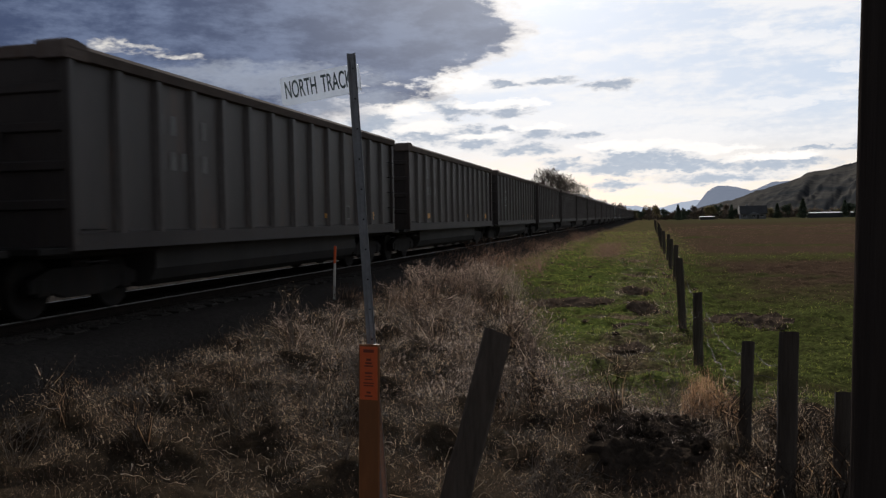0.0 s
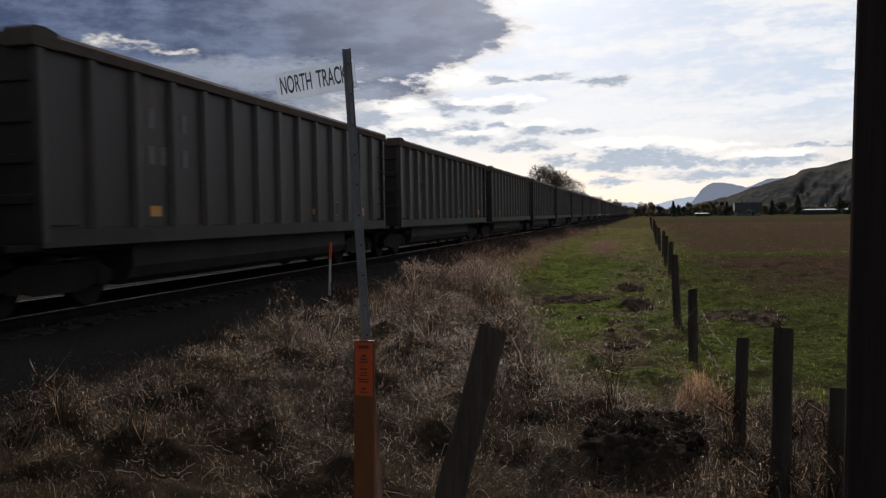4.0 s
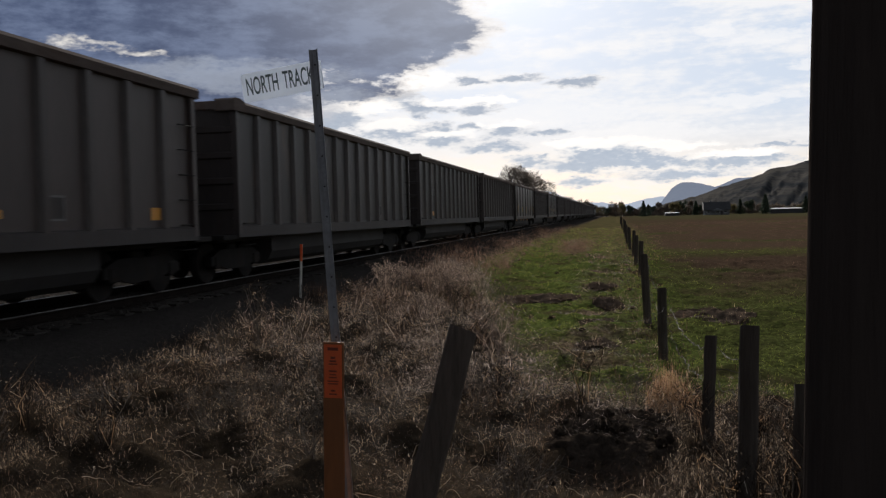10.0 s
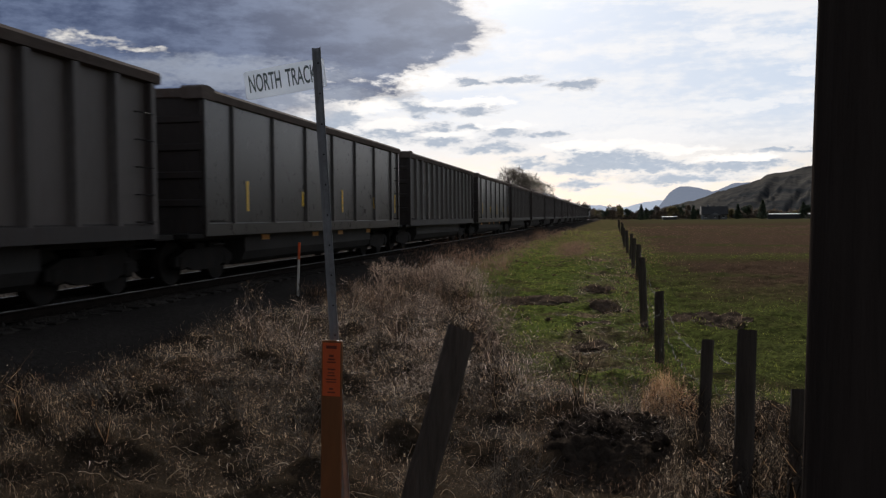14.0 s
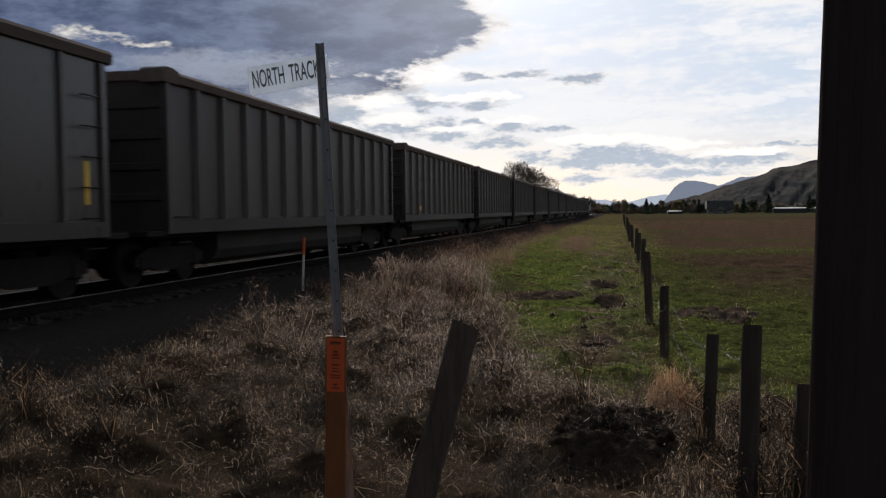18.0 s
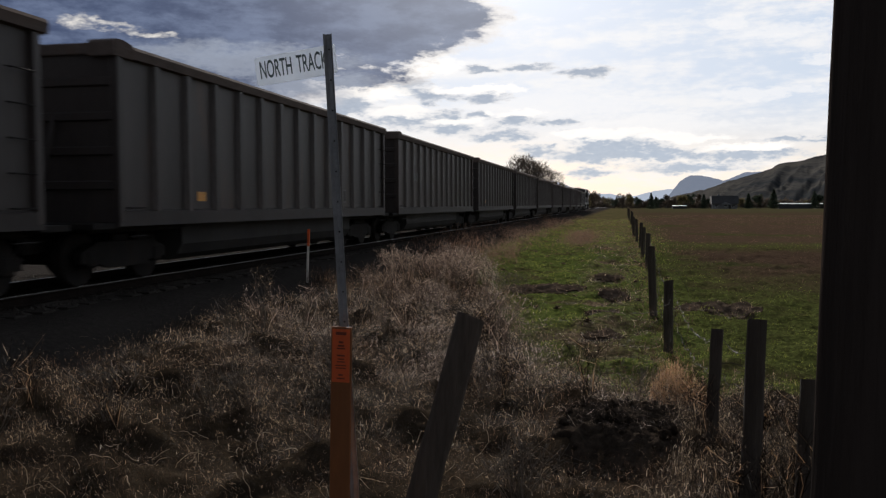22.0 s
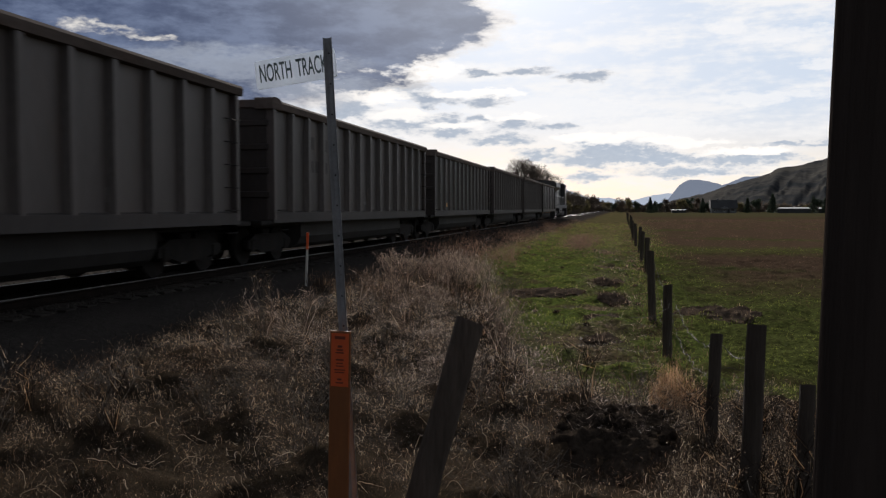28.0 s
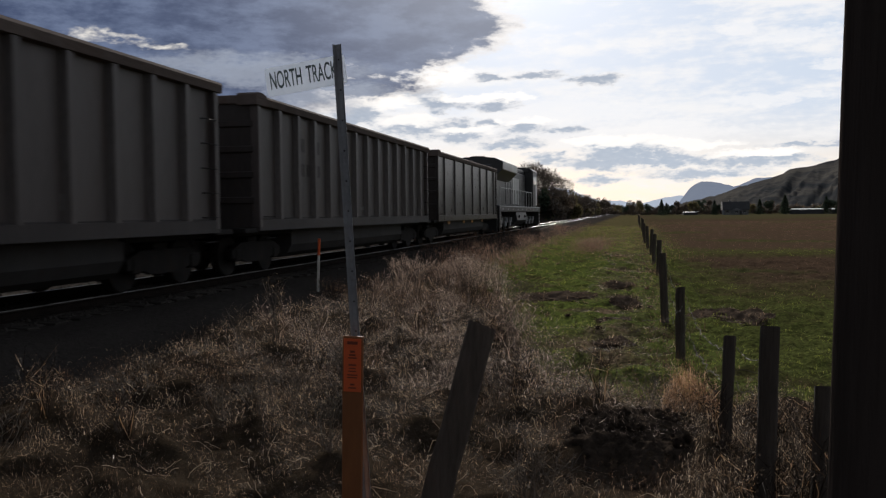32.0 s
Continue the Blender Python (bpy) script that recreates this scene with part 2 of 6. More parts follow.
def blade_surface(name, tones, rough=0.4, thin=0.45, spec=0.35, skew=1.0, dead=None):
    """Grass and leaves: each blade takes its own tone, and light shines through."""
    m = bpy.data.materials.new(name)
    m.use_nodes = True
    t = Nodes(m.node_tree)
    lot = t.add("ShaderNodeNewGeometry", out=8)
    ramp = m.node_tree.nodes.new("ShaderNodeValToRGB")
    while len(ramp.color_ramp.elements) < len(tones):
        ramp.color_ramp.elements.new(0.5)
    for i, c in enumerate(tones):
        ramp.color_ramp.elements[i].position = (i / (len(tones) - 1)) ** skew
        ramp.color_ramp.elements[i].color = rgb(*c)
    t.tree.links.new(lot, ramp.inputs[0])
    patch = t.noise(t.add("ShaderNodeTexCoord", out=3), 0.9, 4.0)
    k = t.math("ADD", t.math("MULTIPLY", patch, 0.7), 0.65)
    colour = t.mix(1.0, ramp.outputs[0], t.add("ShaderNodeCombineXYZ", {0: k, 1: k, 2: k}), "MULTIPLY")
    if dead:
        spots = t.noise(t.add("ShaderNodeTexCoord", out=3), 1.1, 6.0, 0.7)
        colour = t.mix(t.math("MULTIPLY", t.ramp01(spots, 0.47, 0.64), 0.8), colour, rgb(*dead))
    s = t.add("ShaderNodeBsdfPrincipled", {"Base Color": colour, "Roughness": rough, "Specular IOR Level": spec})
    s = t.add("ShaderNodeMixShader", {0: thin, 1: s, 2: t.add("ShaderNodeBsdfTranslucent", {0: colour})})
    t.add("ShaderNodeOutputMaterial", {0: s})
    MATS[name] = m
    return m


surface("car_dark", (0.028, 0.0235, 0.022), (0.058, 0.048, 0.0455), 0.5, 0.0, 14, 0.7, (1, 1, 0.25), 0.15, (0.10, 0.055, 0.035), 0.5, spec=0.28, each=0.5)
surface("car_brown", (0.04, 0.030, 0.027), (0.072, 0.055, 0.05), 0.5, 0.0, 14, 0.7, (1, 1, 0.25), 0.15, (0.05, 0.035, 0.03), 0.5, spec=0.28, each=0.4)
surface("car_grey", (0.056, 0.046, 0.043), (0.10, 0.084, 0.079), 0.5, 0.1, 14, 0.7, (1, 1, 0.25), 0.15, (0.09, 0.06, 0.045), 0.4, spec=0.28, each=0.3)
surface("car_pale", (0.024, 0.020, 0.0185), (0.045, 0.039, 0.036), 0.3, 0.0, 14, 0.8, (1, 1, 0.25), 0.04, (0.04, 0.03, 0.025), 0.35, spec=0.4, each=0.2)
surface("car_worn_lit", (0.055, 0.047, 0.043), (0.14, 0.12, 0.112), 0.45, 0.1, 22, 1.6, (1, 1, 0.3), 0.15, (0.035, 0.027, 0.023), 0.8)
surface("under_steel", (0.011, 0.010, 0.0095), (0.026, 0.023, 0.021), 0.85, 0.0, 25, 2.0, (1, 1, 1), 0.25, (0.028, 0.018, 0.011), 0.5, spec=0.15)
surface("end_steel", (0.032, 0.027, 0.026), (0.06, 0.051, 0.048), 0.6, 0.0, 14, 0.7, (1, 1, 0.3), 0.15, (0.05, 0.034, 0.027), 0.4, spec=0.2)
surface("chord_steel", (0.07, 0.056, 0.05), (0.145, 0.118, 0.106), 0.9, 0.0, 14, 0.7, (1, 0.25, 1), 0.15, (0.09, 0.055, 0.04), 0.5, spec=0.03, each=0.3)
surface("tub_steel", (0.03, 0.028, 0.027), (0.055, 0.052, 0.05), 0.7, 0.0, 14, 0.9, (1, 1, 0.4), 0.15, (0.04, 0.028, 0.02), 0.4, spec=0.12)
surface("bright_steel", (0.07, 0.065, 0.06), (0.16, 0.15, 0.145), 0.42, 0.9, 60, 4.0, (1, 0.1, 1), 0.05)
surface("rail_web", (0.011, 0.009, 0.008), (0.024, 0.018, 0.015), 0.95, 0.0, 40, 3.0, spec=0.03)
surface("mark_white", (0.09, 0.085, 0.08), (0.15, 0.145, 0.14), 0.6, 0, 40, 4, stain=(0.15, 0.13, 0.11), stain_amount=0.4)
surface("mark_panel", (0.24, 0.235, 0.225), (0.34, 0.335, 0.32), 0.6, 0, 40, 4, stain=(0.15, 0.13, 0.11), stain_amount=0.3)
surface("mark_orange", (0.55, 0.23, 0.02), (0.75, 0.33, 0.03), 0.4, 0, 40, 4)
surface("mark_yellow", (0.8, 0.48, 0.03), (0.95, 0.60, 0.05), 0.4, 0, 40, 4)
surface("post_wood", (0.034, 0.028, 0.023), (0.11, 0.091, 0.077), 0.95, 0, 34, 3.0, (1, 1, 0.09), 0.8, (0.03, 0.024, 0.018), 0.4, each=0.4, spec=0.1)
surface("pole_wood", (0.027, 0.022, 0.020), (0.066, 0.053, 0.046), 0.9, 0, 40, 2.0, (1, 1, 0.05), 0.7, (0.018, 0.014, 0.012), 0.5, spec=0.0)
surface("tie_wood", (0.025, 0.022, 0.019), (0.055, 0.048, 0.042), 0.95, 0, 30, 2.5, (0.15, 1, 1), 0.6, each=0.4, spec=0.05)
surface("galvanised", (0.20, 0.205, 0.215), (0.33, 0.335, 0.35), 0.55, 0.4, 60, 5, stain=(0.12, 0.09, 0.07), stain_amount=0.3)
surface("sign_white", (0.70, 0.75, 0.82), (0.80, 0.84, 0.90), 0.5, 0, 40, 6, bump=0.05, thin=0.45)
surface("sign_letter", (0.07, 0.10, 0.105), (0.10, 0.135, 0.14), 0.5, 0, 40, 6, bump=0.0)
surface("marker_tan", (0.17, 0.06, 0.018), (0.27, 0.10, 0.03), 0.6, 0, 40, 3, (1, 1, 0.2), 0.1, (0.12, 0.05, 0.02), 0.3, thin=0.1)
surface("decal_orange", (0.72, 0.13, 0.04), (0.85, 0.17, 0.05), 0.45, 0, 40, 3, bump=0.05, thin=0.25)
surface("decal_ink", (0.16, 0.03, 0.015), (0.2, 0.04, 0.02), 0.5, 0, 40, 3, bump=0.0)
surface("stake_white", (0.55, 0.52, 0.47), (0.75, 0.72, 0.66), 0.7, 0, 40, 4, (1, 1, 0.1), 0.3)
surface("wire_rust", (0.035, 0.026, 0.02), (0.09, 0.072, 0.06), 0.7, 0.0, 60, 8)
surface("stone", (0.03, 0.026, 0.023), (0.085, 0.075, 0.066), 0.72, 0, 50, 8, bump=0.7, each=0.5, spec=0.0)
surface("loco_black", (0.012, 0.012, 0.013), (0.028, 0.028, 0.03), 0.4, 0, 20, 1.2, bump=0.08, stain=(0.06, 0.05, 0.04), stain_amount=0.3)
surface("loco_white", (0.40, 0.40, 0.39), (0.58, 0.58, 0.57), 0.4, 0, 20, 1.2, bump=0.08, stain=(0.25, 0.22, 0.19), stain_amount=0.3)
surface("loco_red", (0.42, 0.06, 0.025), (0.55, 0.085, 0.035), 0.4, 0, 20, 1.2, bump=0.08, stain=(0.12, 0.05, 0.03), stain_amount=0.3)
surface("roof_dark", (0.025, 0.026, 0.028), (0.05, 0.05, 0.052), 0.8, 0, 4, 0.4)
surface("house_wall", (0.12, 0.125, 0.13), (0.19, 0.195, 0.2), 0.8, 0, 4, 0.4)
surface("shed_white", (0.62, 0.63, 0.62), (0.75, 0.76, 0.75), 0.5, 0, 4, 0.4)
surface("bark", (0.05, 0.04, 0.032), (0.12, 0.10, 0.085), 0.95, 0, 12, 1.5, (1, 1, 0.2), 0.7)
surface("earth", (0.015, 0.012, 0.0095), (0.055, 0.042, 0.032), 1.0, 0, 24, 5.0, bump=1.0, spec=0.0)
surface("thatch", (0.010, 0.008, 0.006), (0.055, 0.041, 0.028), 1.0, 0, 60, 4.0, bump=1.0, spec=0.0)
surface("dry_soil", (0.04, 0.03, 0.023), (0.115, 0.085, 0.062), 1.0, 0, 24, 5.0, bump=1.0, spec=0.0)
surface("straw", (0.42, 0.33, 0.24), (0.80, 0.66, 0.50), 0.5, 0, 30, 3.0, bump=0.1, thin=0.4)
blade_surface("dry_blade", [(0.016, 0.012, 0.009), (0.042, 0.031, 0.023), (0.21, 0.137, 0.082), (0.98, 0.72, 0.47)], rough=0.55, thin=0.55, spec=0.08, skew=0.33)
blade_surface("pale_blade", [(0.03, 0.024, 0.019), (0.085, 0.066, 0.053), (0.36, 0.27, 0.195), (1.0, 0.81, 0.61)], rough=0.6, thin=0.6, spec=0.05, skew=0.36)
blade_surface("rust_blade", [(0.075, 0.045, 0.032), (0.125, 0.073, 0.049), (0.19, 0.112, 0.075), (0.30, 0.19, 0.13)], rough=0.7, spec=0.1)
blade_surface("russet_blade", [(0.03, 0.019, 0.013), (0.07, 0.042, 0.027), (0.14, 0.088, 0.055), (0.4, 0.27, 0.18)], rough=0.7, thin=0.5, spec=0.04, skew=0.6)
blade_surface("tangle_blade", [(0.024, 0.018, 0.013), (0.07, 0.051, 0.036), (0.25, 0.18, 0.12), (1.0, 0.80, 0.58)], rough=0.6, thin=0.55, spec=0.05, skew=0.33)
blade_surface("green_blade", [(0.034, 0.048, 0.012), (0.125, 0.155, 0.028), (0.24, 0.27, 0.05), (0.36, 0.37, 0.09)], rough=0.7, thin=0.55, spec=0.03, dead=(0.085, 0.075, 0.034))
blade_surface("bleached_blade", [(0.055, 0.042, 0.036), (0.18, 0.138, 0.116), (0.50, 0.39, 0.32), (1.0, 0.83, 0.70)], rough=0.6, thin=0.6, spec=0.04, skew=0.45)
blade_surface("tan_blade", [(0.12, 0.065, 0.036), (0.34, 0.19, 0.10), (0.62, 0.40, 0.23)], rough=0.6, thin=0.5, spec=0.1)
blade_surface("dark_leaf", [(0.02, 0.032, 0.022), (0.036, 0.053, 0.03), (0.055, 0.072, 0.04)], 0.7, 0.2)
blade_surface("bush_leaf", [(0.06, 0.052, 0.042), (0.10, 0.08, 0.06), (0.15, 0.108, 0.075)], 0.7, 0.3)
blade_surface("bud_leaf", [(0.08, 0.07, 0.03), (0.13, 0.11, 0.05), (0.17, 0.14, 0.07)], 0.7, 0.4)
blade_surface("twig", [(0.07, 0.058, 0.046), (0.12, 0.098, 0.08), (0.19, 0.155, 0.125)], 0.8, 0.1)


def glass_surface(name, tint):
    m = bpy.data.materials.new(name)
    m.use_nodes = True
    t = Nodes(m.node_tree)
    t.add("ShaderNodeOutputMaterial", {0: t.add("ShaderNodeBsdfPrincipled", {"Base Color": rgb(*tint), "Roughness": 0.08, "Specular IOR Level": 0.8})})
    MATS[name] = m


glass_surface("dark_glass", (0.02, 0.025, 0.03))


def ground_surface():
    """Soil, dead grass, green sward and the brown stubble of the open field, by place."""
    m = bpy.data.materials.new("ground_cover")
    m.use_nodes = True
    t = Nodes(m.node_tree)
    at = t.add("ShaderNodeTexCoord", out=3)
    sep = t.tree.nodes.new("ShaderNodeSeparateXYZ")
    t.tree.links.new(at, sep.inputs[0])
    x, y = sep.outputs[0], sep.outputs[1]
    wide = t.noise(at, 0.10, 6.0, 0.6)
    mid = t.noise(at, 0.55, 6.0, 0.6)
    fine = t.noise(at, 14.0, 6.0, 0.7)
    shift = t.math("MULTIPLY", t.math("SUBTRACT", mid, 0.5), 3.0)
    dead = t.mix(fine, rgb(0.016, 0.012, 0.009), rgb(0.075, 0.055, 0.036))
    green = t.mix(t.ramp01(fine, 0.3, 0.7), rgb(0.038, 0.05, 0.015), rgb(0.12, 0.15, 0.036))
    green = t.mix(t.ramp01(mid, 0.50, 0.70), green, rgb(0.06, 0.048, 0.025))
    # shade in the gaps between tufts, painted dark into the green
    tuft = t.noise(at, 4.5, 3.0, 0.5)
    green = t.mix(t.math("MULTIPLY", t.ramp01(tuft, 0.48, 0.38), 0.6), green, rgb(0.022, 0.021, 0.010))
    # a worn, straw-matted strip beside the fence
    worn = t.math("ABSOLUTE", t.math("ADD", t.math("ADD", x, 0.35), t.math("MULTIPLY", shift, 0.5)))
    worn = t.math("MULTIPLY", t.ramp01(worn, 0.8, 0.15), t.ramp01(mid, 0.40, 0.60))
    green = t.mix(worn, green, t.mix(t.ramp01(fine, 0.35, 0.65), rgb(0.045, 0.034, 0.022), rgb(0.17, 0.125, 0.08)))
    # right of the fence the green is dimmed in its colour
    right_dim = t.math("MULTIPLY", t.ramp01(x, 0.7, 1.6), 0.6)
    green = t.mix(right_dim, green, t.mix(t.ramp01(fine, 0.3, 0.7), rgb(0.024, 0.024, 0.011), rgb(0.066, 0.066, 0.024)))
    brown = t.mix(t.ramp01(fine, 0.3, 0.7), rgb(0.042, 0.028, 0.019), rgb(0.09, 0.061, 0.041))
    brown = t.mix(t.ramp01(wide, 0.5, 0.68), brown, rgb(0.045, 0.055, 0.018))
    cinder = t.ramp01(t.math("ADD", x, shift), -4.9, -5.6)
    dead = t.mix(cinder, dead, t.mix(fine, rgb(0.018, 0.016, 0.015), rgb(0.06, 0.053, 0.047)))
    # the sward begins past the weeds and past the embankment
    edge = t.math("ADD", t.math("MULTIPLY", t.math("SUBTRACT", y, 9.0), 0.26), x)
    sward = t.ramp01(t.math("ADD", edge, shift), -1.6, 0.2)
    sward = t.math("MULTIPLY", sward, t.ramp01(t.math("ADD", x, shift), -6.0, -4.6))
    sward = t.math("MULTIPLY", sward, t.ramp01(t.math("ADD", y, shift), 8.2, 9.6))
    green = t.mix(t.ramp01(y, 34.0, 95.0), green, t.mix(t.ramp01(mid, 0.36, 0.64), rgb(0.05, 0.056, 0.022), rgb(0.115, 0.085, 0.045)))
    colour = t.mix(sward, dead, green)
    field = t.ramp01(t.math("ADD", y, t.math("MULTIPLY", shift, 3.5)), 16.0, 28.0)
    far = t.math("MULTIPLY", field, t.ramp01(t.math("ADD", x, shift), 1.2, 3.2))
    # a greener swale across the field
    swale = t.math("ABSOLUTE", t.math("SUBTRACT", t.math("ADD", y, t.math("MULTIPLY", shift, 3.0)), 41.0))
    far = t.math("MULTIPLY", far, t.math("SUBTRACT", 1.0, t.math("MULTIPLY", t.ramp01(swale, 6.0, 1.0), 0.75)))
    colour = t.mix(far, colour, brown)
    gone = t.math("MULTIPLY", t.ramp01(y, 170.0, 260.0), t.ramp01(x, 0.0, 10.0))
    colour = t.mix(gone, colour, t.mix(wide, rgb(0.045, 0.042, 0.022), rgb(0.075, 0.066, 0.034)))
    relief = t.add("ShaderNodeBump", {"Strength": 0.8, "Distance": 0.06, "Height": t.math("ADD", fine, mid)})
    s = t.add("ShaderNodeBsdfPrincipled", {"Base Color": colour, "Roughness": 1.0, "Specular IOR Level": 0.0, "Normal": relief})
    t.add("ShaderNodeOutputMaterial", {0: s})
    MATS["ground_cover"] = m


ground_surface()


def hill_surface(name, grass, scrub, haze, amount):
    """A slope of the backdrop; on those some kilometres off, haze is painted as emission."""
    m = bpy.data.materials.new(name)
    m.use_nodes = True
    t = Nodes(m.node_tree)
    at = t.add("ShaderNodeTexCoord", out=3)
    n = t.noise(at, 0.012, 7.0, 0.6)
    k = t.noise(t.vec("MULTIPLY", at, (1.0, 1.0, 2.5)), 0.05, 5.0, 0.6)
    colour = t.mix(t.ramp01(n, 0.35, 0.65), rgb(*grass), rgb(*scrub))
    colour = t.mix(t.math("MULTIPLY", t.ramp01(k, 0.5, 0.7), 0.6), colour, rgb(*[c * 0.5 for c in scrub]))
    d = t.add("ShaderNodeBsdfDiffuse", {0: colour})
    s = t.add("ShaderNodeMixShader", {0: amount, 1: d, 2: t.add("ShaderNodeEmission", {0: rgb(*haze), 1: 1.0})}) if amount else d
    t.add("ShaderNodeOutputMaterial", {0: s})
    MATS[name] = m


hill_surface("near_slope", (0.086, 0.08, 0.072), (0.034, 0.037, 0.040), (0, 0, 0), 0.0)
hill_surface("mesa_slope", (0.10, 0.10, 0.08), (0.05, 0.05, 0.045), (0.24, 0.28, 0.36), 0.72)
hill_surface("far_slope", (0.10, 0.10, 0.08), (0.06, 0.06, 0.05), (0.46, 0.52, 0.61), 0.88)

# ---- builders ----


def part(name, bm, material, parent=None, label="", smooth=False):
    """Links a bmesh as one mesh object, under a thing or a part."""
    me = bpy.data.meshes.new(name)
    bm.normal_update()
    bm.to_mesh(me)
    bm.free()
    return piece(name, me, material, parent, label, smooth)


def piece(name, me, material=None, parent=None, label="", smooth=False):
    if material and not me.materials:
        me.materials.append(MATS[material])
    if smooth:
        me.polygons.foreach_set("use_smooth", [True] * len(me.polygons))
    ob = new(name, me)
    ob.parent = parent
    return tagged(ob, label) if label else ob


def thing(name, m, label, category, group="", kind=""):
    ob = new(name)
    ob.empty_display_size = 0.2
    ob.matrix_world = m
    return tagged(ob, label, category, group, kind)


def box(bm, x0, x1, y0, y1, z0, z1, bevel=0.0):
    vs = [bm.verts.new((x, y, z)) for z in (z0, z1) for y in (y0, y1) for x in (x0, x1)]
    fs = [bm.faces.new([vs[i] for i in q]) for q in ((0, 2, 3, 1), (4, 5, 7, 6), (0, 1, 5, 4), (2, 6, 7, 3), (0, 4, 6, 2), (1, 3, 7, 5))]
    if bevel:
        bmesh.ops.bevel(bm, geom=list({e for f in fs for e in f.edges}), offset=bevel, segments=1, affect="EDGES")
    return bm


def boxed(*args, **kw):
    return box(bmesh.new(), *args, **kw)


def prism(bm, profile, axis, lo, hi):
    """A closed profile of (a, b) swept along x or y or z."""
    def spot(a, b, c):
        return (c, a, b) if axis == "x" else (a, c, b) if axis == "y" else (a, b, c)
    rings = [[bm.verts.new(spot(a, b, c)) for a, b in profile] for c in (lo, hi)]
    n = len(profile)
    for i in range(n):
        bm.faces.new((rings[0][i], rings[0][(i + 1) % n], rings[1][(i + 1) % n], rings[1][i]))
    bm.faces.new(rings[0][::-1])
    bm.faces.new(rings[1])
    bmesh.ops.recalc_face_normals(bm, faces=bm.faces)
    return bm


def tube(bm, points, radii, sides=8, cap=True, squash=None):
    """A tube along points with a radius at each."""
    points = [Vector(p) for p in points]
    rings = []
    for i, p in enumerate(points):
        d = (points[min(i + 1, len(points) - 1)] - points[max(i - 1, 0)]).normalized()
        side = d.cross(Vector((0, 0, 1)) if abs(d.z) < 0.9 else Vector((0, 1, 0))).normalized()
        up = side.cross(d)
        r = radii[i] if isinstance(radii, (list, tuple)) else radii
        ring = []
        for k in range(sides):
            a = 2 * math.pi * k / sides
            q = squash(i, k) if squash else 1.0
            ring.append(bm.verts.new(p + (side * math.cos(a) + up * math.sin(a)) * r * q))
        rings.append(ring)
    for a, b in zip(rings, rings[1:]):
        for k in range(sides):
            bm.faces.new((a[k], a[(k + 1) % sides], b[(k + 1) % sides], b[k]))
    if cap:
        bm.faces.new(rings[0])
        bm.faces.new(rings[-1][::-1])
    bmesh.ops.recalc_face_normals(bm, faces=bm.faces)
    return bm


def disc(bm, centre, radius, thick, axis="x", sides=20, rim=0.0):
    """A wheel or round plate, with an optional raised rim."""
    c = Vector(centre)
    a = {"x": (1, 0, 0), "y": (0, 1, 0), "z": (0, 0, 1)}[axis]
    a = Vector(a)
    pts = [c - a * thick / 2, c - a * thick / 2 * 0.98, c + a * thick / 2]
    return tube(bm, [pts[0], pts[2]], [radius, radius], sides)


def mesh_from(name, verts, faces):
    me = bpy.data.meshes.new(name)
    me.from_pydata(verts, [], faces)
    me.update()
    return me


def fast_mesh(name, verts, loops, sizes):
    """A large mesh from arrays: points, corner indices and the corner count of each face."""
    me = bpy.data.meshes.new(name)
    me.vertices.add(len(verts))
    me.vertices.foreach_set("co", np.asarray(verts, dtype=np.float32).ravel())
    me.loops.add(len(loops))
    me.loops.foreach_set("vertex_index", np.asarray(loops, dtype=np.int32))
    starts = np.concatenate(([0], np.cumsum(sizes)[:-1])).astype(np.int32)
    me.polygons.add(len(sizes))
    me.polygons.foreach_set("loop_start", starts)
    me.update(calc_edges=True)
    return me


# ---- the ground ----
TRACK_X, RAIL_Z = -8.67, 0.745


def smooth01(a, lo, hi):
    t = np.clip((np.asarray(a, dtype=float) - lo) / (hi - lo), 0, 1)
    return t * t * (3 - 2 * t)


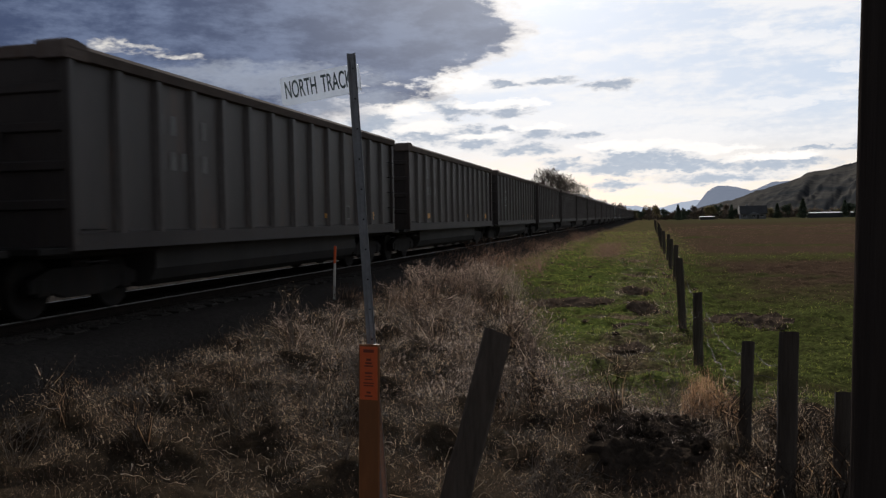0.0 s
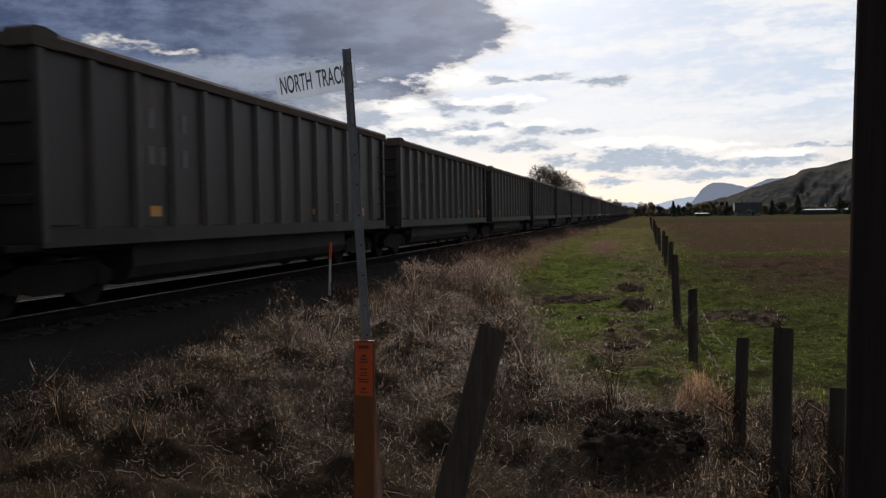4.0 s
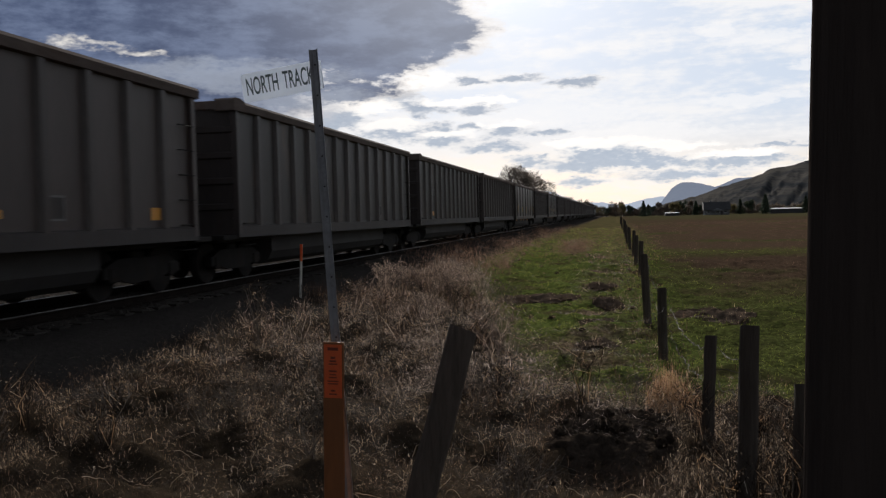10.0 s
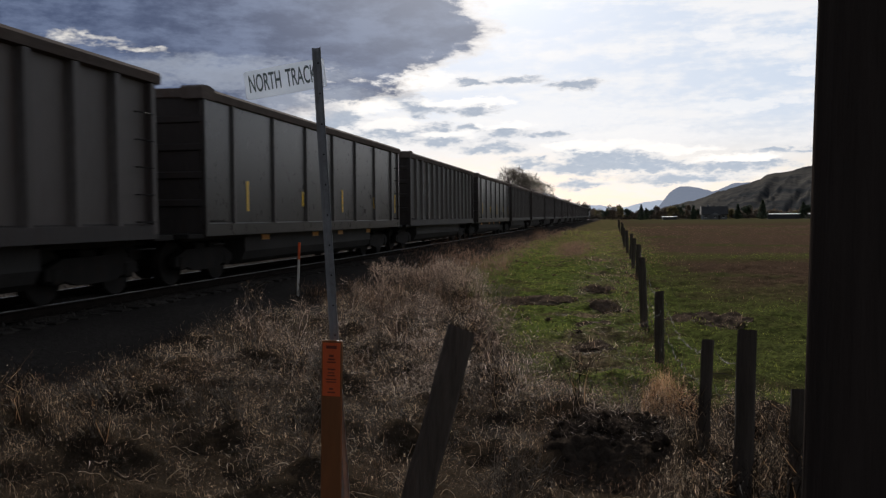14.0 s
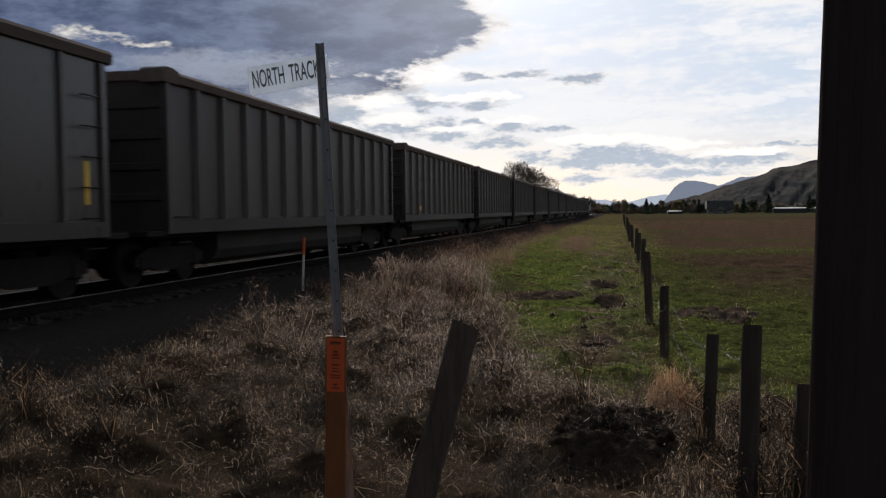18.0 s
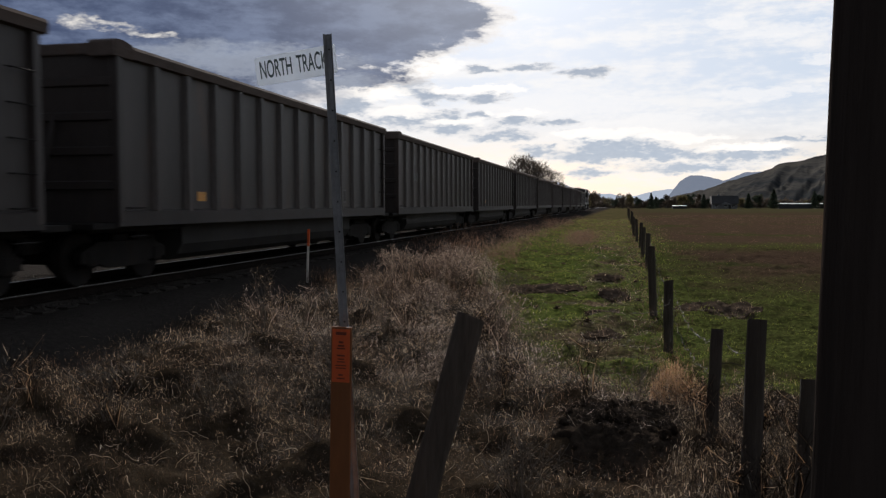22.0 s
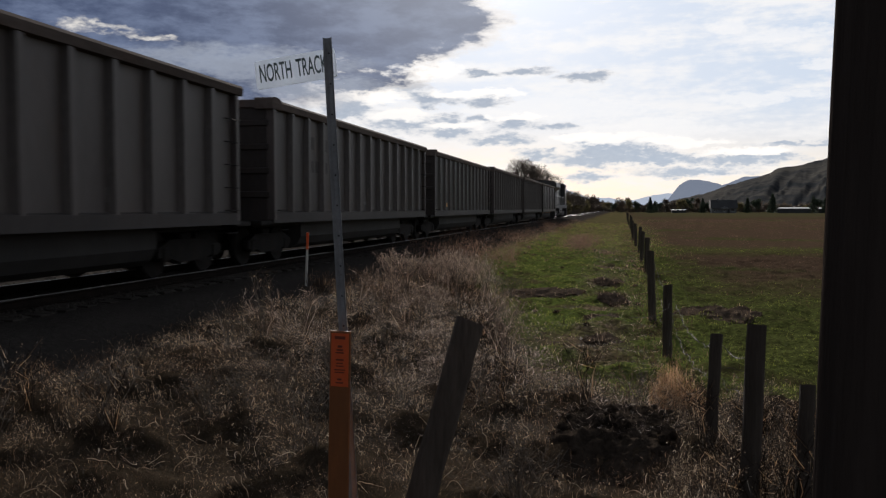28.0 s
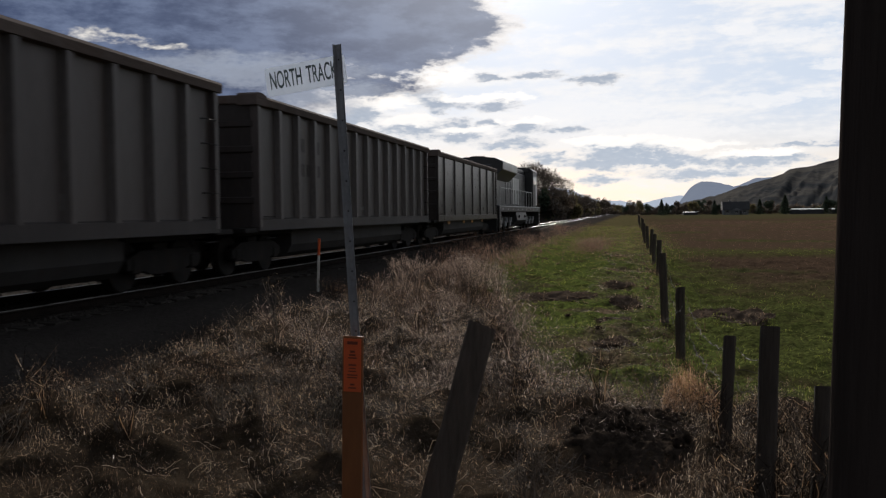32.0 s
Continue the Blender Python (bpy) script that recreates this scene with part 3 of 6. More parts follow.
def height(x, y):
    """The lie of the land."""
    x, y = np.asarray(x, dtype=float), np.asarray(y, dtype=float)
    off = np.abs(x - TRACK_X)
    bed = 0.36 * (1 - smooth01(off, 1.9, 3.3)) + 0.18 * (1 - smooth01(off, 2.6, 5.2))
    bed = bed * (1 - 0.35 * smooth01(y, 500, 900))
    road = 0.42 * (1 - smooth01(y, 1.6, 4.6)) * (1 - smooth01(-x, 5.0, 8.0))
    lump = 0.03 * np.sin(x * 1.7 + 0.6 * np.sin(y * 0.9)) * np.sin(y * 1.3 + x * 0.4) + 0.025 * np.sin(x * 3.1 + 1.0) * np.sin(y * 2.7 + 0.5 * x)
    lump = lump * (1 - smooth01(np.hypot(x, y), 60, 160))
    tufts = np.sin(x * 8.3 + 1.7 * np.sin(y * 5.1)) * np.sin(y * 6.7 + 1.5 * np.sin(x * 4.9 + 1)) + 0.7 * np.sin(x * 3.9 + y * 1.7 + np.sin(y * 2.3)) * np.sin(y * 2.9 - x * 1.1)
    tufts = 0.05 * (np.abs(tufts) ** 0.8) * np.sign(tufts) * smooth01(y, 8.2, 10) * (1 - smooth01(y, 34, 50)) * smooth01(x, -5.5, -4.0) * (1 - smooth01(x, 9, 12))
    path = 0.05 * np.sin(y * 4.3 + 2 * np.sin(y * 1.3)) * np.exp(-((x + 0.25) / 0.5) ** 2) * smooth01(y, 8.5, 10) * (1 - smooth01(y, 30, 45))
    mound = 0.19 * smooth01(y + 0.12 * np.sin(x * 7), 6.15, 6.62) * (1 - smooth01(y, 7.4, 9.2)) * np.exp(-((x + 0.03) / 0.58) ** 4)
    return np.maximum(bed, road) + lump + mound + tufts + path


def spread(lo_dense, hi_dense, step, reach):
    """Grid lines: even where the camera is near, then wider and wider."""
    mid = list(np.arange(lo_dense, hi_dense + step / 2, step))
    out, d, v = [], step, hi_dense
    while v < reach:
        d *= 1.16
        v += d
        out.append(v)
    back, d, v = [], step, lo_dense
    while v > -reach:
        d *= 1.22
        v -= d
        back.append(v)
    return np.array(back[::-1] + mid + out)


def make_ground():
    xs, ys = spread(-9, 8, 0.11, 4400), spread(-2, 40, 0.13, 4400)
    gx, gy = np.meshgrid(xs, ys)
    verts = np.stack([gx, gy, height(gx, gy)], -1).reshape(-1, 3)
    nx, ny = len(xs), len(ys)
    i = (np.arange(ny - 1)[:, None] * nx + np.arange(nx - 1)[None, :]).ravel()
    quads = np.stack([i, i + 1, i + nx + 1, i + nx], -1)
    me = fast_mesh("ground", verts, quads.ravel(), np.full(len(quads), 4))
    ob = piece("ground", me, "ground_cover", smooth=True)
    tagged(ob, "uneven ground of dead grass, green sward and brown stubble field", "ground", kind="structure")


make_ground()

# ---- the railway ----


def make_track():
    lo, hi = -480.0, 900.0
    # ballast bed with a stony top
    xs = TRACK_X + np.array([-3.4, -2.7, -2.1, -1.5, -0.9, -0.3, 0.3, 0.7, 0.9, 1.15, 1.45])
    zs = np.array([0.2, 0.56, 0.60, 0.595, 0.59, 0.585, 0.585, 0.585, 0.575, 0.55, 0.42])
    ys = np.concatenate([np.arange(lo, -12, 6.0), np.arange(-12, 60, 0.4), np.geomspace(60, hi, 70)])
    gx, gy = np.meshgrid(xs, ys)
    rng = np.random.default_rng(4)
    gz = np.broadcast_to(zs, gx.shape) + rng.normal(0, 0.012, gx.shape)
    nx = len(xs)
    i = (np.arange(len(ys) - 1)[:, None] * nx + np.arange(nx - 1)[None, :]).ravel()
    quads = np.stack([i, i + 1, i + nx + 1, i + nx], -1)
    me = fast_mesh("ballast_bed", np.stack([gx, gy, gz], -1).reshape(-1, 3), quads.ravel(), np.full(len(quads), 4))
    bed = tagged(piece("ballast_bed", me, "stone"), "bed of grey crushed stone under the rails", "ballast", kind="structure")
    # loose stones, joined
    n = 20000
    y = 4 + 70 * rng.random(n) ** 1.6
    x = TRACK_X + rng.uniform(-3.0, 1.3, n)
    z = np.interp(x, xs, zs)
    verts, loops, sizes = [], [], []
    base = np.array([[1, 0, 0], [-1, 0, 0], [0, 1, 0], [0, -1, 0], [0, 0, 1], [0, 0, -1]], dtype=float)
    tri = np.array([[0, 2, 4], [2, 1, 4], [1, 3, 4], [3, 0, 4]])
    s = rng.uniform(0.018, 0.045, (n, 1, 1)) * rng.uniform(0.6, 1.3, (n, 6, 1))
    turn = rng.uniform(0, 6.28, n)
    c, sn = np.cos(turn)[:, None], np.sin(turn)[:, None]
    p = base[None] * s
    q = np.stack([p[..., 0] * c - p[..., 1] * sn, p[..., 0] * sn + p[..., 1] * c, p[..., 2]], -1)
    q += np.stack([x, y, z + 0.005], -1)[:, None]
    f = (np.arange(n)[:, None, None] * 6 + tri[None]).reshape(-1)
    me = fast_mesh("ballast_stones", q.reshape(-1, 3), f, np.full(len(f) // 3, 3))
    tagged(piece("ballast_stones", me, "stone", bed), "loose crushed stones", kind="stuff")
    # ties
    tie = bmesh.new()
    box(tie, -1.3, 1.3, -0.115, 0.115, -0.16, 0.0, 0.012)
    tie_mesh = bpy.data.meshes.new("railway_tie")
    tie.to_mesh(tie_mesh)
    tie.free()
    tie_mesh.materials.append(MATS["tie_wood"])
    ties = thing("railway_ties", pose(TRACK_X, 0, 0.572), "dark weathered wooden railway ties in stone ballast", "railway ties", kind="structure")
    rnd = random.Random(8)
    for k in range(-24, 190):
        ob = piece("railway_tie", tie_mesh, None, ties)
        ob.matrix_basis = pose(rnd.uniform(-0.03, 0.03), 2 + k * 0.52, rnd.uniform(-0.006, 0.004), 0, 0, rnd.uniform(-0.8, 0.8))
    # rails: foot, web and worn head
    for side in (-1, 1):
        rail = thing("rail", pose(TRACK_X + side * 0.7525, 0, 0.598), "worn steel railway rail with a bright running surface", "rail", "rails of the track", "structure")
        prof = [(-0.07, 0), (0.07, 0), (0.07, 0.012), (0.012, 0.03), (0.012, 0.105), (0.036, 0.115), (0.036, 0.138), (-0.036, 0.138), (-0.036, 0.115), (-0.012, 0.105), (-0.012, 0.03), (-0.07, 0.012)]
        part("web", prism(bmesh.new(), prof, "y", lo, hi), "rail_web", rail)
        part("head", prism(bmesh.new(), [(-0.034, 0.1385), (0.034, 0.1385), (0.029, 0.147), (-0.029, 0.147)], "y", lo, hi), "bright_steel", rail, "shiny worn rail head")


make_track()

# ---- the train ----
PITCH, HALF = 15.72, 1.57
SIDE_LO = 1.06     # above the rail


def rolled(t):
    """Metres that the train has rolled towards the camera after t seconds."""
    u = t / 32.0
    return 379.1 * u + 16.06 * u ** 2 - 8.222 * u ** 3 + 0.048


def shared(name, bm, material, smooth=False):
    me = bpy.data.meshes.new(name)
    bm.normal_update()
    bm.to_mesh(me)
    bm.free()
    me.materials.append(MATS[material])
    if smooth:
        me.polygons.foreach_set("use_smooth", [True] * len(me.polygons))
    return me


KIT = {}


def truck_kit():
    """Meshes of one wagon truck, about its middle at rail height."""
    bm = bmesh.new()
    for a in (-1, 1):
        prof = [(-1.15, 0.36), (-1.15, 0.52), (-0.75, 0.66), (0.75, 0.66), (1.15, 0.52), (1.15, 0.36), (0.8, 0.36), (0.45, 0.26), (-0.45, 0.26), (-0.8, 0.36)]
    prism(bm, prof, "x", 0.93, 1.05)
    KIT["side_frame"] = shared("side_frame", bm, "under_steel")
    bm = bmesh.new()
    disc(bm, (0, 0, 0), 0.42, 0.05, "x", 24)
    disc(bm, (0.02, 0, 0), 0.405, 0.1, "x", 24)
    disc(bm, (-0.075, 0, 0), 0.416, 0.03, "x", 24)
    disc(bm, (0.09, 0, 0), 0.14, 0.09, "x", 12)
    KIT["wheel"] = shared("wheel", bm, "under_steel")
    KIT["axle"] = shared("axle", tube(bmesh.new(), [(-0.72, 0, 0), (0.72, 0, 0)], 0.08, 10), "under_steel")
    KIT["bolster"] = shared("bolster", boxed(-0.95, 0.95, -0.2, 0.2, 0.5, 0.78, bevel=0.03), "under_steel")
    bm = bmesh.new()
    for a in (-0.5, 0.5):
        box(bm, -0.68, 0.68, a - 0.1, a + 0.1, 0.3, 0.62, 0.03)
    for a in (-0.4, 0.4):
        box(bm, a - 0.05, a + 0.05, -1.6, 1.6, 0.5, 0.72, 0.02)
    KIT["brake_gear"] = shared("brake_gear", bm, "under_steel")
    bm = bmesh.new()
    for k in (-1, 0, 1):
        tube(bm, [(0.99, 0.14 * k, 0.3), (0.99, 0.14 * k, 0.55)], 0.06, 8)
    KIT["spring"] = shared("spring", bm, "under_steel")
    bm = bmesh.new()
    box(bm, 0.91, 1.07, -0.13, 0.13, -0.13, 0.13, 0.03)
    KIT["bearing"] = shared("bearing", bm, "under_steel")
    bm = bmesh.new()
    tube(bm, [(0, 0, 0), (0, 0.55, 0)], 0.09, 8)
    box(bm, -0.16, 0.16, 0.42, 0.70, -0.14, 0.14, 0.04)
    KIT["coupler"] = shared("coupler", bm, "under_steel")
    KIT["rung"] = shared("rung", tube(bmesh.new(), [(0, 0, 0), (0.06, 0.0, 0), (0.06, 0.42, 0), (0, 0.42, 0)], 0.012, 6), "under_steel")
    KIT["brake_wheel"] = shared("brake_wheel", tube(bmesh.new(), [(0.28 * math.cos(a * math.pi / 8), 0, 0.28 * math.sin(a * math.pi / 8)) for a in range(17)], 0.018, 6), "under_steel")
    KIT["hose"] = shared("hose", tube(bmesh.new(), [(0, 0, 0), (0, 0.15, -0.12), (0, 0.35, -0.3), (0, 0.55, -0.32)], 0.022, 6), "under_steel")


truck_kit()


def put(name, key, parent, m, label=""):
    ob = piece(name, KIT[key], None, parent, label)
    ob.matrix_basis = m
    return ob


def add_truck(car, y):
    truck = thing("truck", pose(0, y, 0), "", "")
    truck.parent = car
    truck.matrix_basis = pose(0, y, 0)
    for side in (0, 180):
        put("side_frame", "side_frame", truck, pose(0, 0, 0, 0, 0, side))
        put("spring", "spring", truck, pose(0, 0, 0, 0, 0, side))
        for a in (-0.89, 0.89):
            put("wheel", "wheel", truck, pose(0.75 * math.cos(radians(side)), a, 0.42, 0, 0, side))
            put("bearing", "bearing", truck, pose(0, a, 0.42, 0, 0, side))
    for a in (-0.89, 0.89):
        put("axle", "axle", truck, pose(0, a, 0.42))
    put("bolster", "bolster", truck, pose(0, 0, 0))
    put("brake_gear", "brake_gear", truck, pose(0, 0, 0))


KIT["mark"] = shared("mark", boxed(0, 0.006, -0.5, 0.5, -0.5, 0.5), "mark_white")
KIT["mark_panel"] = shared("mark", boxed(0, 0.006, -0.5, 0.5, -0.5, 0.5), "mark_panel")
KIT["mark_dark"] = shared("mark", boxed(0, 0.006, -0.5, 0.5, -0.5, 0.5), "end_steel")
KIT["plate_orange"] = shared("plate", boxed(0, 0.006, -0.5, 0.5, -0.5, 0.5), "mark_orange")
KIT["plate_yellow"] = shared("plate", boxed(0, 0.006, -0.5, 0.5, -0.5, 0.5), "mark_yellow")


def gondola(length, style, posts, label, seed, marks=(), SIDE_HI=3.55):
    """A bathtub coal wagon. Its near side is +x, its front -y."""
    rnd = random.Random(seed)
    car = thing("coal_gondola", pose(TRACK_X, 0, RAIL_Z), label, "rail wagon", "wagons of the coal train")
    body, trim = style
    half = length / 2
    skin = HALF - (0.06 if style[0] == "car_pale" else 0.12 if style[0] == "car_grey" else 0.09)
    key = (round(length, 2), style, len(posts), SIDE_HI)
    if key not in KIT:
        kit = {}
        kit["side_panel"] = shared("side_panel", boxed(skin - 0.012, skin, -half + 0.05, half - 0.05, SIDE_LO, SIDE_HI - 0.08), body)
        prof = [(skin - 0.03, SIDE_HI - 0.20), (HALF, SIDE_HI - 0.18), (HALF + 0.012, SIDE_HI - 0.05), (HALF - 0.02, SIDE_HI), (skin - 0.05, SIDE_HI)]
        kit["top_chord"] = shared("top_chord", prism(bmesh.new(), prof, "y", -half - 0.02, half + 0.14), trim)
        prof = [(skin - 0.05, SIDE_LO - 0.16), (HALF - 0.015, SIDE_LO - 0.16), (HALF - 0.015, SIDE_LO + 0.06), (skin - 0.05, SIDE_LO + 0.10)]
        kit["side_sill"] = shared("side_sill", prism(bmesh.new(), prof, "y", -half, half), body if body == "car_pale" else "end_steel")
        w = 0.1 if len(posts) > 9 else 0.05
        prof = [(skin - 0.005, -w), (HALF - 0.012, -w * 0.62), (HALF - 0.012, w * 0.62), (skin - 0.005, w)]
        kit["rib"] = shared("rib", prism(bmesh.new(), prof, "z", SIDE_LO + 0.05, SIDE_HI - 0.19), body)
        # sky light painted on ribs' front sides; worn paint on pale wagons' flanges
        kit["rib"].materials.append(MATS["car_worn_lit"])
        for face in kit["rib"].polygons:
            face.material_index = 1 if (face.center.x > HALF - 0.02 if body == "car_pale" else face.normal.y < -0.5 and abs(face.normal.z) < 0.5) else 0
        # end wall: leaning slightly outwards at the top, with cross ribs
        bm = bmesh.new()
        prism(bm, [(-skin, SIDE_LO - 0.1), (skin, SIDE_LO - 0.1), (skin, SIDE_HI - 0.03), (-skin, SIDE_HI - 0.03)], "y", -0.02, 0.02)
        kit["end_wall"] = shared("end_wall", bm, "end_steel")
        kit["end_rib"] = shared("end_rib", prism(bmesh.new(), [(-0.06, -0.05), (-0.02, -0.07), (-0.02, 0.07), (-0.06, 0.05)], "x", -skin, skin), "end_steel")
        kit["corner_post"] = shared("corner_post", boxed(skin - 0.06, HALF - 0.01, -0.09, 0.05, SIDE_LO - 0.1, SIDE_HI - 0.19, bevel=0.015), body)
        bm = bmesh.new()
        box(bm, -HALF + 0.03, HALF - 0.03, -0.07, 0.06, SIDE_HI - 0.16, SIDE_HI + 0.006, 0.012)
        for k in (-1, 1):
            prism(bm, [(-0.15, SIDE_HI - 0.2), (-0.15, SIDE_HI + 0.005), (-0.10, SIDE_HI + 0.04), (0.10, SIDE_HI + 0.05), (0.34, SIDE_HI + 0.004), (0.34, SIDE_HI - 0.2)], "x", k * (HALF - 0.2) - 0.21, k * (HALF - 0.2) + 0.21)
        kit["end_cap"] = shared("end_cap", bm, trim)
        kit["rear_cap"] = shared("end_cap", boxed(-HALF + 0.03, HALF - 0.03, -0.07, 0.06, SIDE_HI - 0.16, SIDE_HI - 0.004, bevel=0.012), trim)
        bm = bmesh.new()
        tub = [(-1.2, 0.95), (-1.2, 0.54), (-1.1, 0.36), (-0.92, 0.26), (0.92, 0.26), (1.1, 0.36), (1.2, 0.54), (1.2, 0.95)]
        prism(bm, tub, "y", -half + 2.4, half - 2.4)
        kit["tub"] = shared("tub", bm, "tub_steel")
        kit["floor"] = shared("floor", boxed(-skin, skin, -half + 0.06, half - 0.06, SIDE_LO - 0.12, SIDE_LO - 0.04), "under_steel")
        kit["bolster_plate"] = shared("bolster_plate", boxed(-1.2, 1.2, -1.4, 1.4, 0.80, 0.96, bevel=0.03), "under_steel")
        kit["end_platform"] = shared("end_platform", boxed(-HALF + 0.06, HALF - 0.06, -0.62, 0.0, 0.86, 0.95, bevel=0.01), "under_steel")
        kit["end_strut"] = shared("end_strut", tube(bmesh.new(), [(0, -0.55, 0.93), (0, -0.02, SIDE_HI - 1.0)], 0.04, 6), "end_steel")
        kit["centre_sill"] = shared("centre_sill", boxed(-0.35, 0.35, -half - 0.68, half + 0.68, 0.72, 0.94), "under_steel")
        KIT[key] = kit
    kit = KIT[key]

    def add(name, m=Matrix(), sub=None, parent=car):
        ob = piece(name, kit[sub or name], None, parent)
        ob.matrix_basis = m
        return ob

    add("floor")
    add("centre_sill")
    add("tub")
    for y in (-half + 1.15, half - 1.15):
        add("bolster_plate", pose(0, y, 0))
    for side in (0, 180):
        turn = pose(0, 0, 0, 0, 0, side)
        add("side_panel", turn)
        add("top_chord", turn)
        add("side_sill", turn)
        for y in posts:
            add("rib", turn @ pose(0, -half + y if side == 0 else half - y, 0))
        add("corner_post", turn @ pose(0, -half + 0.09, 0))
        add("corner_post", turn @ pose(0, half - 0.05, 0))
        end = pose(0, -half + 0.05, 0) if side == 0 else pose(0, half - 0.05, 0, 0, 0, 180)
        wall = add("end_wall", end)
        for z in (1.5, 2.0, 2.5, 3.0):
            ob = piece("end_rib", kit["end_rib"], None, wall)
            ob.matrix_basis = pose(0, 0, z)
        add("end_cap", end, "end_cap" if side == 0 else "rear_cap")
        add("end_platform", end)
        for x in (-0.5, 0.5):
            add("end_strut", end @ pose(x, 0, 0))
        put("coupler", "coupler", car, pose(0, (half if side == 0 else -half) + (0.5 if side == 0 else -0.5), 0.84, 0, 0, side))
        put("hose", "hose", car, pose(0.4, half + 0.5 if side == 0 else -half - 0.5, 0.75, 0, 0, side))
    # ladders at the ends of the near and far side
    for side in (0, 180):
        for k in range(6):
            put("rung", "rung", car, pose(0, 0, 0, 0, 0, side) @ pose(HALF - 0.02, half - 0.62, 0.75 + k * 0.42))
        for k in range(2):
            put("rung", "rung", car, pose(0, 0, 0, 0, 0, side) @ pose(HALF - 0.02, -half + 0.18, 0.75 + k * 0.42))
    put("brake_wheel", "brake_wheel", car, pose(0.55, half + 0.12, 2.1))
    add_truck(car, -half + 0.95)
    add_truck(car, half - 0.95)
    for kind, y, z, w, h in marks:
        ob = put("plate" if kind.startswith("plate") else "mark", kind, car, pose(0, 0, 0))
        ob.matrix_basis = Matrix.Translation(((skin if z > 1 else 1.199) + (0.006 if kind == "mark_dark" else 0.001), y, z)) @ Matrix.Diagonal((1, w, h, 1))
    return car

LENGTH = 14.08
CLOSE_POSTS = tuple(round(1.1 + 0.995 * k, 3) for k in range(13))     # from the front end
WIDE_POSTS = tuple(round(1.22 + 1.98 * k, 3) for k in range(7))
TOPS = {25: 3.46, 24: 3.48, 23: 3.53}     # lower sides, above the rail
DARK, BROWN, GREY, PALE = ("car_dark", "chord_steel"), ("car_brown", "chord_steel"), ("car_grey", "chord_steel"), ("car_pale", "chord_steel")
LOOKS = {13: (PALE, WIDE_POSTS), 15: (PALE, WIDE_POSTS), 28: (PALE, WIDE_POSTS), 27: (GREY, CLOSE_POSTS), 6: (GREY, CLOSE_POSTS), 12: (GREY, CLOSE_POSTS), 23: (GREY, CLOSE_POSTS), 24: (GREY, CLOSE_POSTS), 26: (GREY, CLOSE_POSTS)}
NAMES = {DARK: "dirty black steel coal gondola with vertical side ribs", BROWN: "rust-brown steel coal gondola with vertical side ribs",
         GREY: "weathered grey coal gondola with vertical side ribs", PALE: "pale grey coal gondola with few narrow side posts"}
CARS = []


def make_train():
    rnd = random.Random(21)
    half = LENGTH / 2
    for n in range(1, 29):
        look_, posts = LOOKS.get(n, (BROWN if n in (3, 9, 17, 20) else DARK, CLOSE_POSTS))
        marks = [("plate_orange", half - 1.25 - 0.3 * (n % 3), 1.36, 0.34, 0.2), ("plate_orange", half - 5.0, 1.36, 0.42, 0.11)]
        if n > 9 and look_ not in (GREY, PALE):
            marks = []
        if look_ in (GREY, PALE) and n != 6:
            marks = [("mark", half - 4.0, 1.4, 0.3, 0.22), ("mark_dark", half - 4.0, 1.4, 0.2, 0.13), ("mark", half - 7.3, 1.36, 0.3, 0.09)]
            if look_ == PALE:
                marks += [("plate_orange", half - y, 0.81, 0.42, 0.11) for y in (2.6, 5.35, 7.4, 10.6)]
        else:
            marks += [("mark", half - 3.75, 1.44, 0.36, 0.34), ("mark_dark", half - 3.75, 1.44, 0.30, 0.28)]
            if n % 2:
                marks += [("plate_orange", -half + 2.6, 1.36, 0.3, 0.16)]
        if n == 12:
            marks += [("plate_orange", -half + 1.6, 1.42, 0.42, 0.16), ("plate_orange", -half + 3.6, 1.42, 0.42, 0.13), ("mark", -half + 2.6, 1.42, 0.22, 0.16)]
        if n % 3 != 1 or n == 4:
            if n == 4:
                # pale panels with dark figures reduced to bars
                marks += [("mark_panel", -half + 3.0, 2.46, 0.86, 0.36), ("mark_panel", -half + 3.0, 2.04, 1.04, 0.36)]
                marks += [("mark_dark", -half + 2.7 + 0.2 * k, 2.46, 0.11, 0.24) for k in range(4)]
                marks += [("mark_dark", -half + 2.6 + 0.2 * k, 2.04, 0.11, 0.24) for k in range(5)]
            elif look_ != PALE:
                ink = "mark_dark" if look_ == GREY else "mark"
                marks += [(ink, -half + 2.2 + 0.34 * k + (0.25 if k > 1 else 0), 2.75, 0.17, 0.3) for k in range(4)]
                marks += [(ink, -half + 2.2 + 0.32 * k, 2.2, 0.17, 0.28) for k in range(5)]
        if n in (13, 15):
            marks += [("plate_yellow", half - y, 1.66, 0.10, h) for y, h in ((0.45, 0.6), (3.0, 0.34), (6.1, 0.6), (9.1, 0.34), (12.2, 0.6))]
        car = gondola(LENGTH, look_, posts, NAMES[look_], n, marks, TOPS.get(n, 3.55))
        CARS.append((car, 23.68 + PITCH * (n - 2) - 0.14 - half))


make_train()


